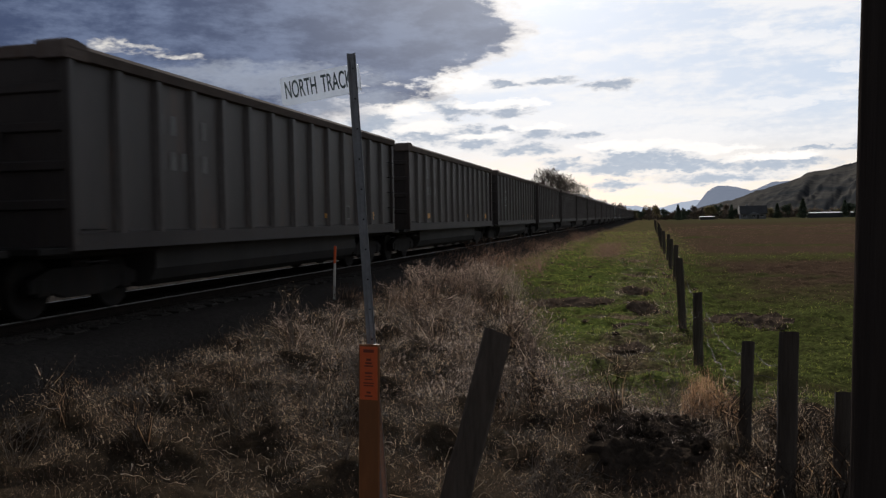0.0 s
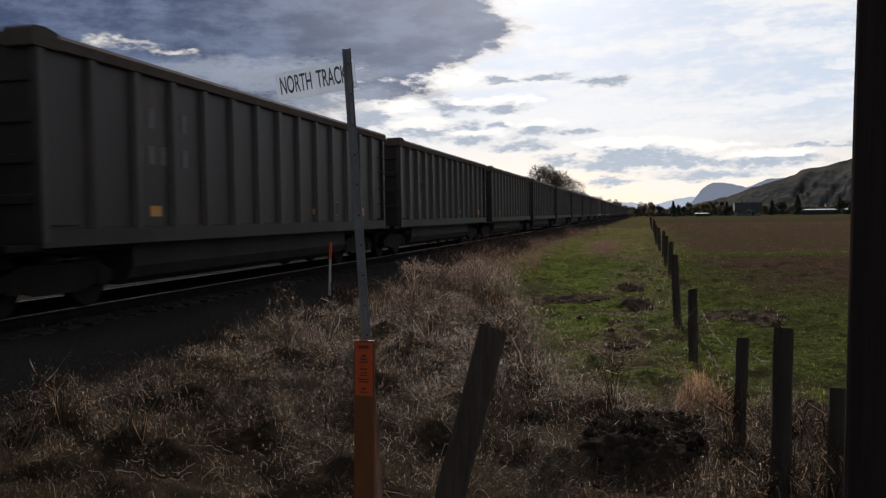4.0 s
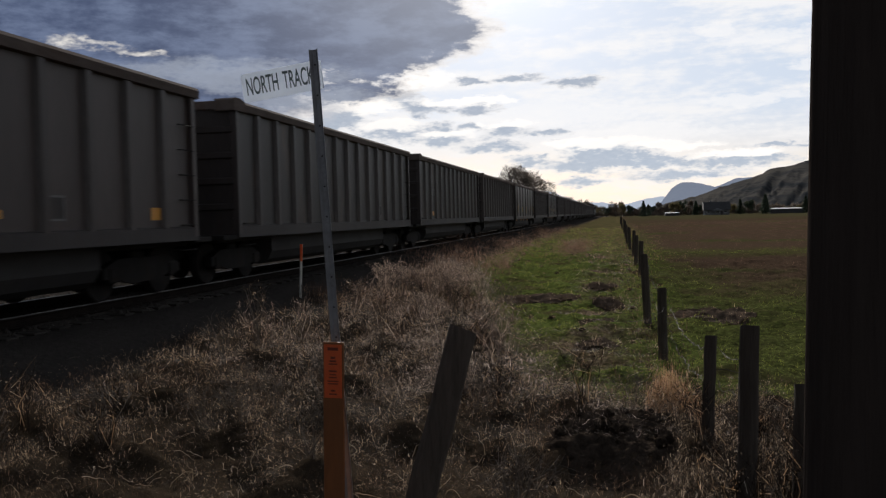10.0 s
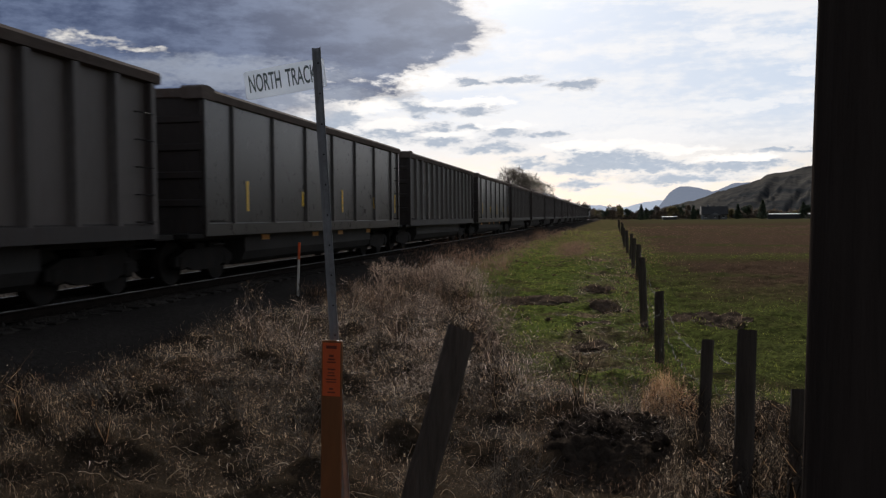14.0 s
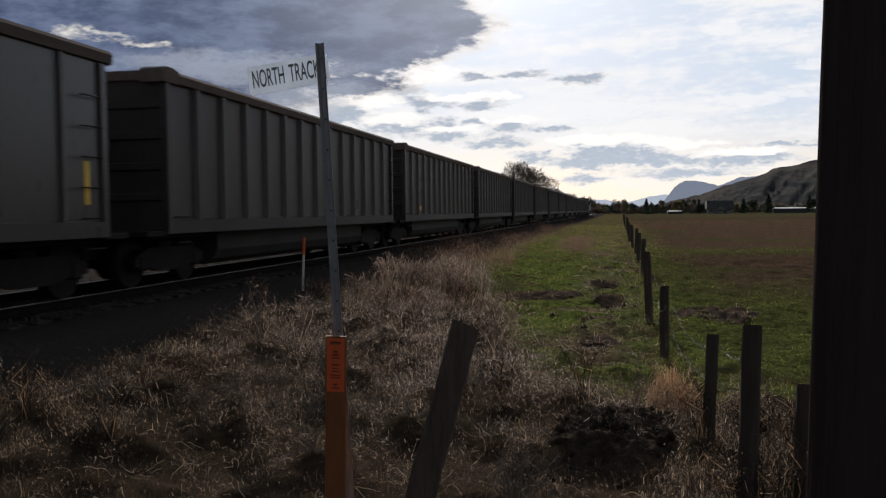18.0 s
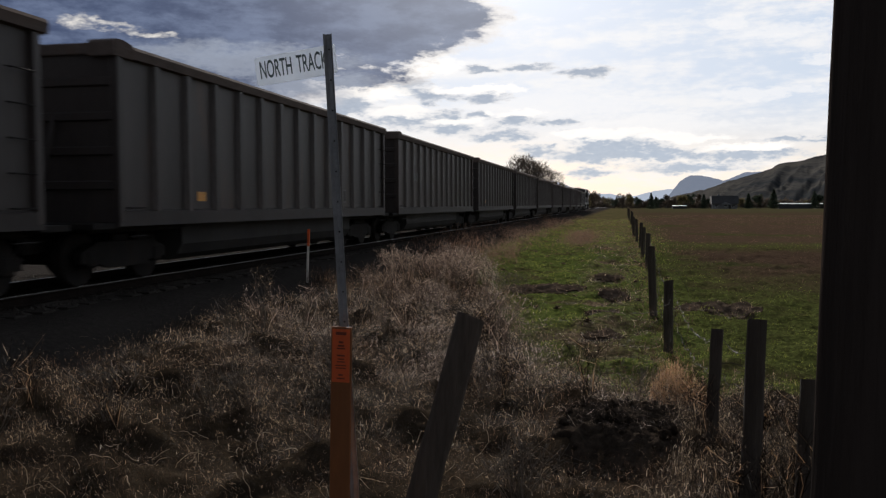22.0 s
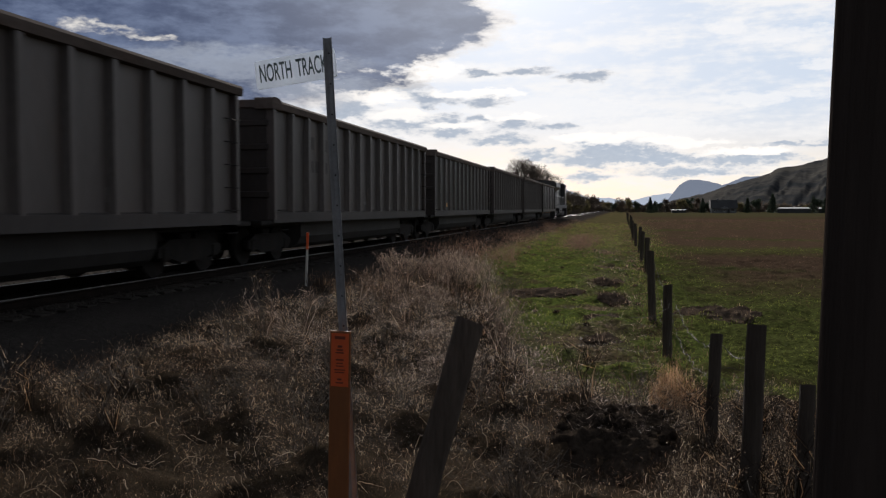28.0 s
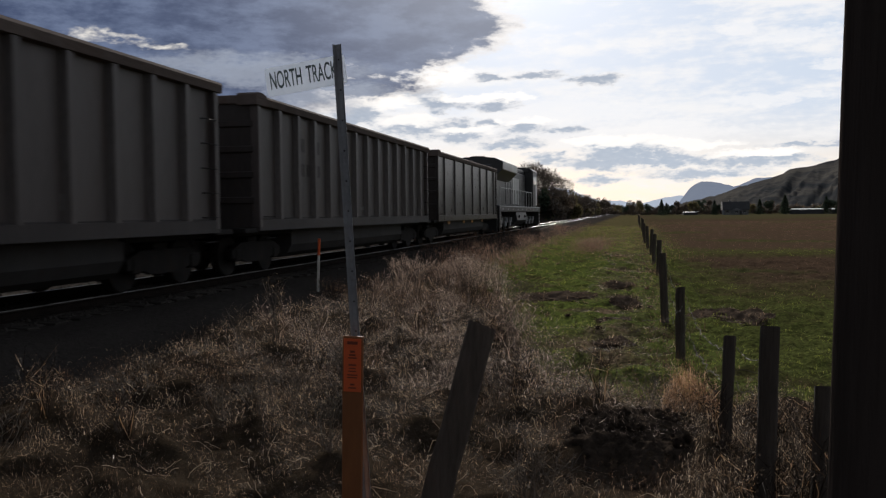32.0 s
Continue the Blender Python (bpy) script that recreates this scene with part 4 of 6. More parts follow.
def make_locomotive():
    """A six-axle freight diesel, its radiator end towards the wagons."""
    loco = thing("locomotive", pose(TRACK_X, 0, RAIL_Z), "black and white diesel locomotive at the train's tail", "locomotive")
    half = 10.4
    part("frame", boxed(-1.5, 1.5, -half, half, 1.25, 1.6, bevel=0.03), "loco_black", loco)
    for k in range(9):
        part("frame_plate", boxed(1.502, 1.512, -half + 1.0 + 2.2 * k, -half + 1.35 + 2.2 * k, 1.38, 1.44), "loco_white", loco, "white reflective plate")
    tank = part("fuel_tank", prism(bmesh.new(), [(-1.4, 1.25), (-1.45, 0.7), (-1.1, 0.38), (1.1, 0.38), (1.45, 0.7), (1.4, 1.25)], "y", -2.9, 2.3), "loco_black", loco)
    for k in range(2):
        part("filler_cap", disc(bmesh.new(), (1.46, -1.8 + 3.0 * k, 0.95), 0.09, 0.06, "x", 12), "under_steel", tank)
    hood = part("hood", boxed(-0.95, 0.95, -half + 0.7, 5.6, 1.6, 3.95, bevel=0.08), "loco_black", loco)
    for k in range(9):
        y = -4.6 + k * 1.1
        door = part("hood_door", boxed(0.951, 0.975, y, y + 0.98, 1.75, 3.5, bevel=0.01), "loco_white" if k in (3, 4, 5) else "loco_black", hood)
        part("latch", boxed(0.975, 0.995, y + 0.82, y + 0.88, 2.5, 2.68), "under_steel", door)
    cabin = part("cab", boxed(-1.5, 1.5, 5.7, 8.4, 1.6, 4.25, bevel=0.10), "loco_black", loco)
    prof = [(-1.55, 4.2), (-1.3, 4.42), (-0.6, 4.52), (0.6, 4.52), (1.3, 4.42), (1.55, 4.2)]
    part("cab_roof", prism(bmesh.new(), prof, "y", 5.6, 8.7), "loco_black", loco)
    for y0, y1 in ((6.0, 6.75), (6.95, 7.75)):
        part("window", boxed(1.495, 1.515, y0, y1, 3.25, 3.85, bevel=0.01), "dark_glass", cabin, "dark cab side window")
    part("cab_stripe", boxed(1.503, 1.512, 7.3, 8.35, 1.75, 3.2), "loco_white", cabin, "white band on the cab side")
    nose = part("nose", prism(bmesh.new(), [(8.4, 1.6), (half - 0.35, 1.6), (half - 0.35, 2.7), (9.4, 3.3), (8.4, 3.4)], "x", -0.95, 0.95), "loco_red", loco)
    part("nose_stripe", boxed(0.952, 0.962, half - 1.1, half - 0.4, 1.65, 2.6), "loco_white", nose, "white nose band")
    for k in (-1, 1):
        part("windscreen", boxed(k * 0.75 - 0.5, k * 0.75 + 0.5, 8.39, 8.41, 3.45, 4.05, bevel=0.01), "dark_glass", cabin)
        part("headlight", disc(bmesh.new(), (0.12 * k, 8.75, 4.38), 0.09, 0.1, "y", 12), "bright_steel", loco)
    # flared radiator over the tail of the hood
    prof = [(-0.95, 3.1), (-1.5, 3.62), (-1.55, 4.0), (-1.52, 4.12), (1.52, 4.12), (1.55, 4.0), (1.5, 3.62), (0.95, 3.1)]
    rad = part("radiator", prism(bmesh.new(), prof, "y", -half + 0.9, -half + 7.2), "loco_black", loco)
    part("radiator_side", boxed(1.53, 1.56, -half + 1.0, -half + 7.1, 3.66, 4.08, bevel=0.01), "loco_white", rad, "white radiator side panel")
    prof = [(-1.5, 4.12), (-1.1, 4.3), (-0.5, 4.36), (0.5, 4.36), (1.1, 4.3), (1.5, 4.12)]
    part("radiator_roof", prism(bmesh.new(), prof, "y", -half + 0.9, -half + 6.6), "loco_black", rad)
    for k in range(5):
        part("roof_fan", disc(bmesh.new(), (0, -half + 1.6 + k * 1.1, 4.38), 0.45, 0.1, "z", 16), "under_steel", rad)
    part("exhaust", boxed(-0.35, 0.35, -1.0, 0.2, 3.95, 4.3, bevel=0.05), "loco_black", loco)
    part("equipment_box", boxed(-0.9, 0.9, 1.6, 5.2, 3.95, 4.25, bevel=0.06), "loco_black", loco)
    part("horn", tube(bmesh.new(), [(0.3, 5.0, 4.36), (0.3, 5.5, 4.38)], [0.03, 0.1], 10), "bright_steel", loco)
    rail = part("handrail", tube(bmesh.new(), [(1.45, -half + 0.4, 2.62), (1.45, 5.4, 2.62)], 0.022, 6), "loco_white", loco, "pale walkway handrail")
    for k in range(11):
        part("stanchion", tube(bmesh.new(), [(1.45, -half + 0.5 + k * 1.5, 1.6), (1.45, -half + 0.5 + k * 1.5, 2.62)], 0.018, 6), "loco_white", rail)
    for y in (-half + 0.35, half - 0.35):
        steps = part("step_well", boxed(1.0, 1.48, y - 0.3, y + 0.3, 0.35, 1.25, bevel=0.02), "loco_black", loco)
        for k in range(3):
            part("tread", boxed(1.42, 1.53, y - 0.27, y + 0.27, 0.45 + 0.28 * k, 0.48 + 0.28 * k), "loco_white", steps)
    for y in (-half - 0.02, half + 0.02):
        part("pilot", boxed(-1.35, 1.35, y - 0.05, y + 0.05, 0.15, 1.25, bevel=0.02), "loco_black", loco)
        put("coupler", "coupler", loco, pose(0, y, 0.84, 0, 0, 0 if y > 0 else 180))
    for y in (-6.1, 6.1):
        truck = thing("truck", pose(0, y, 0), "", "")
        truck.parent = loco
        truck.matrix_basis = pose(0, y, 0)
        for side in (0, 180):
            m = pose(0, 0, 0, 0, 0, side)
            prof = [(-2.55, 0.45), (-2.55, 0.72), (-2.1, 0.95), (2.1, 0.95), (2.55, 0.72), (2.55, 0.45), (2.2, 0.38), (1.4, 0.62), (0.5, 0.62), (0.3, 0.38), (-0.3, 0.38), (-0.5, 0.62), (-1.4, 0.62), (-2.2, 0.38)]
            part("side_frame", prism(bmesh.new(), prof, "x", 0.98, 1.12), "under_steel", truck).matrix_basis = m
            for a in (-1.9, 0, 1.9):
                put("wheel", "wheel", truck, pose(0.75 * math.cos(radians(side)), a, 0.42, 0, 0, side))
                part("bearing", boxed(1.08, 1.24, a - 0.16, a + 0.16, 0.36, 0.68, bevel=0.05), "galvanised", truck, "pale axle bearing box").matrix_basis = m
                part("spring", tube(bmesh.new(), [(1.18, a + 0.35, 0.6), (1.18, a + 0.35, 0.9)], 0.08, 8), "galvanised", truck).matrix_basis = m
    return loco, 23.68 + PITCH * 26 + 1.25 + half


LOCO = make_locomotive()


def motions():
    """The whole train rolls towards the camera, gathering a little speed."""
    for car, y0 in CARS + [LOCO]:
        walk(car, [(t, pose(TRACK_X, y0 - rolled(t), RAIL_Z)) for t in range(0, 33, 2)])

# ---- posts, sign and pole ----


def round_post(name, foot, top, r0, r1, label, category, group="", seed=0, sides=14, slant=0.0, mat="post_wood"):
    """A weathered timber post from its buried foot to its top, with an uneven outline and a cut top."""
    rnd = random.Random(seed)
    foot, top = Vector(foot), Vector(top)
    n = 9
    dents = [[1 + rnd.uniform(-0.025, 0.025) for _ in range(sides)] for _ in range(n + 1)]
    lobes = [1 + 0.03 * math.sin(2 * math.pi * k / sides * 2 + seed) for k in range(sides)]
    post = thing(name, Matrix.Translation(foot), label, category, group)
    pts = [(top - foot) * (i / n) + Vector((rnd.uniform(-0.004, 0.004), rnd.uniform(-0.004, 0.004), 0)) for i in range(n + 1)]
    bm = tube(bmesh.new(), pts, [r0 + (r1 - r0) * i / n for i in range(n + 1)], sides, True, lambda i, k: dents[i][k] * lobes[k])
    for v in bm.verts:
        if v.co.z > (top - foot).z * 0.97:
            v.co.z += slant * (v.co.x - (top - foot).x) - 0.24 * (v.co.y - (top - foot).y)
    part("shaft", bm, mat, post)
    return post


def make_pole():
    pole = round_post("utility_pole", (0.447, 1.62, 0.2), (0.72, 1.62, 9.0), 0.15, 0.135, "tall dark brown wooden utility pole, cracked along the grain", "utility pole", seed=5, sides=40, mat="pole_wood")


make_pole()

POSTS = [# foot x and y, top, radius, lean of the top
         (0.695, 4.95, 1.30, 0.058, 0.045), (0.645, 6.6, 1.01, 0.048, 0.06), (0.60, 11.4, 0.95, 0.062, 0.0), (0.55, 14.9, 1.22, 0.066, -0.06),
         (0.74, 26.1, 1.07, 0.075, 0.03), (0.73, 31.9, 1.10, 0.075, 0.05), (0.80, 39.0, 1.12, 0.08, 0.04), (0.76, 44.3, 1.18, 0.08, -0.05), (0.69, 52.0, 1.2, 0.08, -0.02),
         (0.80, 67.3, 1.3, 0.08, -0.02), (0.84, 83.0, 1.3, 0.08, 0.02), (0.83, 102.0, 1.35, 0.08, -0.03), (0.9, 125.0, 1.3, 0.08, 0.0), (0.95, 150.0, 1.3, 0.08, 0.0)]


def make_fence():
    for k, (x, y, z, r, lean) in enumerate(POSTS):
        round_post("fence_post", (x, y, -0.3), (x + lean, y, z), r, r * 0.94, "weathered grey-brown round wooden fence post", "fence post", "posts of the field fence", seed=30 + k, slant=0.15 if k in (2,) else 0.0)
    round_post("fence_post", (1.03, 5.2, -0.2), (1.065, 5.2, 0.93), 0.05, 0.046, "short dark wooden fence post beside the pole", "fence post", "posts of the field fence", seed=60)
    round_post("leaning_post", (-1.215, 4.25, -0.3), (-0.75, 4.25, 1.375), 0.086, 0.069, "dark wooden post leaning over among dead grass, split along the grain", "wooden post", seed=71, slant=-0.08, sides=18)


make_fence()


def lettering(words, size, squeeze, material, parent, m, label):
    """Raised letters in the built-in font, as one mesh."""
    curve = bpy.data.curves.new("lettering", "FONT")
    curve.body, curve.size, curve.extrude, curve.align_x, curve.align_y = words, size, 0.0008, "CENTER", "CENTER"
    curve.offset, curve.space_word = 0.001, 1.7
    raw = bpy.data.objects.new("lettering", curve)
    me = bpy.data.meshes.new_from_object(raw)
    bpy.data.objects.remove(raw)
    me.materials.clear()
    xs = [v.co.x for v in me.vertices]
    me.transform(Matrix.Diagonal((squeeze / (max(xs) - min(xs)), 1, 1, 1)))
    ob = piece("lettering", me, material, parent, label)
    ob.matrix_basis = m
    return ob


def rounded_plate(bm, w, h, r, y0, y1):
    """A plate with rounded corners standing in the x-z plane."""
    outline = []
    for cx, cz, a0 in ((w / 2 - r, h / 2 - r, 0), (-w / 2 + r, h / 2 - r, 90), (-w / 2 + r, -h / 2 + r, 180), (w / 2 - r, -h / 2 + r, 270)):
        for k in range(5):
            a = radians(a0 + k * 22.5)
            outline.append((cx + r * math.cos(a), cz + r * math.sin(a)))
    return prism(bm, outline, "y", y0, y1)


def make_sign():
    sign = thing("track_sign", pose(-1.262, 3.75, -0.2), "white name sign with dark letters on a leaning steel post", "sign")
    prof = [(-0.021, 0.0), (-0.012, 0.017), (0.012, 0.017), (0.021, 0.0), (0.021, -0.003), (0.009, 0.013), (-0.009, 0.013), (-0.021, -0.003)]
    bm = bmesh.new()
    rings = [[bm.verts.new((a + bend, b, z)) for a, b in prof] for z, bend in ((0, 0.0), (0.9, 0.006), (1.7, 0.0), (2.93, 0.0))]
    for lo, hi in zip(rings, rings[1:]):
        for k in range(len(prof)):
            bm.faces.new((lo[k], lo[(k + 1) % len(prof)], hi[(k + 1) % len(prof)], hi[k]))
    bm.faces.new(rings[-1])
    bmesh.ops.recalc_face_normals(bm, faces=bm.faces)
    post = part("channel_post", bm, "galvanised", sign, "grey galvanised channel post")
    post.matrix_basis = Matrix.Translation((-0.066, 0, 2.93)) @ pose(0, 0, 0, 0, -2.9, 0) @ Matrix.Translation((0, 0, -2.93))
    for k in range(12):
        part("hole", disc(bmesh.new(), (0, 0.0115, 2.86 - k * 0.14), 0.004, 0.002, "y", 8), "under_steel", post)
    m = pose(-0.233, 0.03, 2.796, 0, -7.2, 0)
    plate = part("plate", rounded_plate(bmesh.new(), 0.40, 0.134, 0.014, -0.0015, 0.0015), "sign_white", sign, "white painted metal plate")
    plate.matrix_basis = m
    lettering("NORTH TRACK", 0.116, 0.335, "sign_letter", plate, pose(-0.012, -0.0025, 0, 90, 0, 0), "dark green block capitals")
    for z in (0.04, -0.045):
        part("bolt", disc(bmesh.new(), (0.178, -0.004, z), 0.007, 0.008, "y", 8), "galvanised", plate)


make_sign()


def make_marker():
    marker = thing("utility_marker", pose(-1.285, 3.685, -0.2), "flat brown plastic utility marker post with an orange decal", "marker post")
    turn = pose(0.0, 0, 0, 0, 1.3, 0)
    prof = [(-0.05, 0.0), (-0.046, -0.006), (0.046, -0.006), (0.05, 0.0), (0.046, 0.004), (-0.046, 0.004)]
    blade = part("blade", prism(bmesh.new(), prof, "z", 0, 1.59), "marker_tan", marker)
    blade.matrix_basis = turn
    decal = part("decal", boxed(-0.042, 0.042, -0.0085, -0.0065, 1.335, 1.58), "decal_orange", blade, "orange-red warning decal")
    rows = [(1.553, 0.05, 0.014), (1.515, 0.022, 0.010), (1.50, 0.03, 0.008), (1.488, 0.04, 0.006), (1.455, 0.036, 0.007), (1.44, 0.03, 0.005), (1.427, 0.036, 0.005), (1.41, 0.05, 0.005), (1.398, 0.046, 0.005), (1.365, 0.02, 0.008), (1.35, 0.036, 0.006)]
    for z, w, h in rows:
        part("printed_bar", boxed(-w / 2, w / 2, -0.0098, -0.0088, z, z + h), "decal_ink", decal)


make_marker()


def make_stake():
    stake = thing("survey_stake", pose(-6.19, 16.1, 0.18), "thin white wooden stake with an orange painted top", "stake")
    part("shaft", boxed(-0.022, 0.022, -0.012, 0.012, 0, 0.98, bevel=0.003), "stake_white", stake).matrix_basis = pose(0, 0, 0, 0, 2.6, 0)
    part("painted_top", boxed(-0.024, 0.024, -0.014, 0.014, 0.95, 1.29, bevel=0.003), "decal_orange", stake, "orange painted tip").matrix_basis = pose(0, 0, 0, 0, 2.6, 0)


make_stake()


def make_wires():
    """Barbed strands from post to post, slack and kinked."""
    rnd = random.Random(12)
    runs = [[(0, 1.22), (1, 0.93), (2, 0.84), (3, 1.05), (4, 0.92), (5, 0.95), (6, 0.95)], [(0, 0.95), (1, 0.68), (2, 0.52), (3, 0.75), (4, 0.6), (5, 0.62), (6, 0.6)], [(2, 0.25), (3, 0.4), (4, 0.3), (5, 0.3)]]
    for run in runs:
        wire = thing("barbed_wire", Matrix(), "rusty slack barbed wire strand strung along the wooden posts", "barbed wire", "wires of the field fence")
        first = None
        for (a, za), (b, zb) in zip(run, run[1:]):
            xa, ya, ta, ra, la = POSTS[a]
            xb, yb, tb, rb, lb = POSTS[b]
            p = Vector((xa + la * za / ta + ra * 0.9, ya, za))
            q = Vector((xb + lb * zb / tb + rb * 0.9, yb, zb))
            n = max(10, int((q - p).length * 7))
            sag = 0.03 * (q - p).length + rnd.uniform(0.0, 0.08)
            pts = []
            for i in range(n + 1):
                f = i / n
                kink = 0.02 if 0 < i < n else 0
                pts.append(p.lerp(q, f) + Vector((rnd.uniform(-kink, kink), 0, -sag * 4 * f * (1 - f) + rnd.uniform(-kink, kink))))
            part("strand", tube(bmesh.new(), pts, 0.0017, 5), "wire_rust", wire)
            bm = bmesh.new()
            for i in range(1, n):
                for k in range(2):
                    d = Vector((rnd.uniform(-1, 1), rnd.uniform(-0.3, 0.3), rnd.uniform(-1, 1))).normalized() * 0.017
                    tube(bm, [pts[i] - d, pts[i] + d], 0.0014, 3)
            tagged(part("barbing", bm, "wire_rust", wire), kind="stuff")
    # loose curled ends hanging from the old posts
    for k, (x, y, z) in enumerate([(0.62, 11.3, 0.7), (0.58, 14.8, 0.85), (0.72, 6.6, 0.75), (0.66, 11.3, 0.45)]):
        wire = thing("loose_wire", Matrix(), "loose curled end of rusty fence wire", "fence wire", "loose wire ends")
        pts = [Vector((x, y, z))]
        d = Vector((0.5, -0.2, 0.2))
        for i in range(22):
            d = (d + Vector((rnd.uniform(-0.5, 0.5), rnd.uniform(-0.4, 0.4), rnd.uniform(-0.5, 0.28)))).normalized()
            pts.append(pts[-1] + d * 0.045)
            pts[-1].z = max(pts[-1].z, 0.05)
        part("strand", tube(bmesh.new(), pts, 0.0026, 5), "wire_rust", wire)


make_wires()

# ---- far country ----


def ridge(name, profile, dist, back, material, label, seed, rough=1.0, foot=-10.0):
    """A range of hills: its skyline in degrees of bearing and height, at that distance, falling to its foot and away behind."""
    rng = np.random.default_rng(seed)
    az = np.array([p[0] for p in profile], dtype=float)
    el = np.array([p[1] for p in profile], dtype=float)
    us = np.arange(az[0], az[-1], 0.09)
    top = np.interp(us, az, el) + np.array([0.05 * rough * noise.fractal(Vector((u * 2.2, seed, 0)), 0.8, 2.0, 5) for u in us])
    top = np.maximum(top, 0)
    rows = []
    levels = np.concatenate([np.linspace(0, 1, 26), [0.85, 0.4, 0.0]])
    for j, f in enumerate(levels):
        near = dist - back * (1 - f) if j < 26 else dist + back * (j - 25) * 0.5
        wob = np.array([noise.fractal(Vector((u * 0.9, f * 1.6 + seed, 0)), 0.7, 2.0, 5) for u in us])
        gully = np.array([abs(noise.noise(Vector((u * 1.3 - f * 3.2, seed * 3.1, f * 0.8)))) for u in us])
        h = dist * np.tan(np.radians(top)) * (f ** 1.15) + 1.95 * f
        h = h + rough * (wob * 10 - gully * 22) * math.sin(math.pi * min(f, 1)) * (top / max(top.max(), 0.1))
        d = near + rough * wob * 25 * (1 - f)
        rows.append(np.stack([np.sin(np.radians(us)) * d / np.cos(np.radians(us)), d, np.maximum(h, foot) + foot * (1 - f) * 0.2], -1))
    v = np.array(rows)
    nx, ny = v.shape[1], v.shape[0]
    i = (np.arange(ny - 1)[:, None] * nx + np.arange(nx - 1)[None, :]).ravel()
    quads = np.stack([i, i + 1, i + nx + 1, i + nx], -1)
    me = fast_mesh(name, v.reshape(-1, 3), quads.ravel(), np.full(len(quads), 4))
    tagged(piece(name, me, material, smooth=True), label, "hill", kind="structure")


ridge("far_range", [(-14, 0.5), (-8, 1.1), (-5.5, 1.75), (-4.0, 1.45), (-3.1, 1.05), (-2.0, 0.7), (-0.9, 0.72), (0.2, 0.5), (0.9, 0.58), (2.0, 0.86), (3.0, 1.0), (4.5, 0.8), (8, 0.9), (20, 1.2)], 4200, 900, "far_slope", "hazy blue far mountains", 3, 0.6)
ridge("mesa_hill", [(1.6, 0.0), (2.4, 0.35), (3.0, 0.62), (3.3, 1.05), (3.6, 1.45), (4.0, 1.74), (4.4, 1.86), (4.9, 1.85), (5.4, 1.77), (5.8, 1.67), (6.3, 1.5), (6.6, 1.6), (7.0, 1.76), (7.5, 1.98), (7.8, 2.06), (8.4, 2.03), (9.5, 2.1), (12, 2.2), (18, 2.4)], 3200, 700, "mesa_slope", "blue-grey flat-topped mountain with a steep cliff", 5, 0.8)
ridge("valley_hill", [(1.0, 0.0), (2.6, 0.35), (3.7, 0.62), (5.1, 0.94), (5.8, 1.15), (6.5, 1.44), (7.85, 1.82), (8.6, 2.05), (9.17, 2.25), (9.5, 2.5), (10.1, 2.64), (10.7, 2.66), (11.4, 2.88), (12.4, 3.14), (13.5, 3.4), (15, 3.7), (18, 3.9), (24, 4.2), (34, 3.6), (48, 3.0)], 1500, 700, "near_slope", "bare grassy hillside with gullies and scrub", 9, 1.0)

# ---- grass and weeds ----
RNG = np.random.default_rng(77)


def sward_edge(y):
    """x at which the green sward begins, past the strip of dead weeds along the railway."""
    return np.interp(y, [0, 8.5, 8.9, 11.5, 17, 24, 31, 60, 200], [3.0, 3.0, -0.7, -1.2, -2.4, -3.9, -5.0, -5.6, -5.8])


def blades(name, x, y, length, width, lean, curl, material, label, aim=None, lift=0.0, parent=None):
    """One mesh of many bent blades standing at x, y."""
    n = len(x)
    z = height(x, y) - 0.01 + lift
    a = RNG.uniform(0, 2 * np.pi, n) if aim is None else aim
    if isinstance(aim, str):
        a = np.where(RNG.random(n) < 0.7, np.pi * RNG.integers(0, 2, n) + RNG.normal(0, 0.5, n), RNG.uniform(0, 2 * np.pi, n))
    side = np.stack([-np.sin(a), np.cos(a), RNG.uniform(-0.5, 0.5, n)], -1)
    p = np.stack([x, y, z], -1)
    rows = []
    for k, w in enumerate((1.0, 0.85, 0.55, 0.0)):
        if k:
            th = lean + curl * (k - 1)
            p = p + (length / 3)[:, None] * np.stack([np.sin(th) * np.cos(a), np.sin(th) * np.sin(a), np.cos(th)], -1)
            p[:, 2] = np.maximum(p[:, 2], height(p[:, 0], p[:, 1]) + 0.005)
        if w:
            rows += [p - side * (width * w / 2)[:, None], p + side * (width * w / 2)[:, None]]
        else:
            rows.append(p)
    v = np.stack(rows, 1)
    b = np.arange(n)[:, None] * 7
    loops = np.concatenate([b + np.array([[0, 1, 3, 2, 2, 3, 5, 4, 4, 5, 6]])], 1).ravel()
    sizes = np.tile([4, 4, 3], n)
    me = fast_mesh(name, v.reshape(-1, 3), loops, sizes)
    return tagged(piece(name, me, material, parent), label, "grass", kind="stuff")


def clumped(n, x0, x1, y0, y1, cell, power=1.0, near=1.0):
    """Points in clumps, thinning out with distance."""
    y = y0 + (y1 - y0) * RNG.random(n) ** near
    x = RNG.uniform(x0, x1, n)
    m = max(12, int((x1 - x0) * (y1 - y0) / cell ** 2))
    k = RNG.integers(0, m, n)
    cx, cy = RNG.uniform(x0, x1, m), y0 + (y1 - y0) * RNG.random(m) ** near
    pull = RNG.random(n) < power
    x = np.where(pull, cx[k] + RNG.normal(0, cell * 0.25, n), x)
    y = np.where(pull, cy[k] + RNG.normal(0, cell * 0.25, n), y)
    return x, y


def in_wedge(x, y):
    """The ground that lies open to the camera, with some to spare."""
    return (x > -0.92 * y - 0.5) & (x < 0.36 * y + 0.6)


def keep(ok, *arrays):
    return [a[ok] for a in arrays]


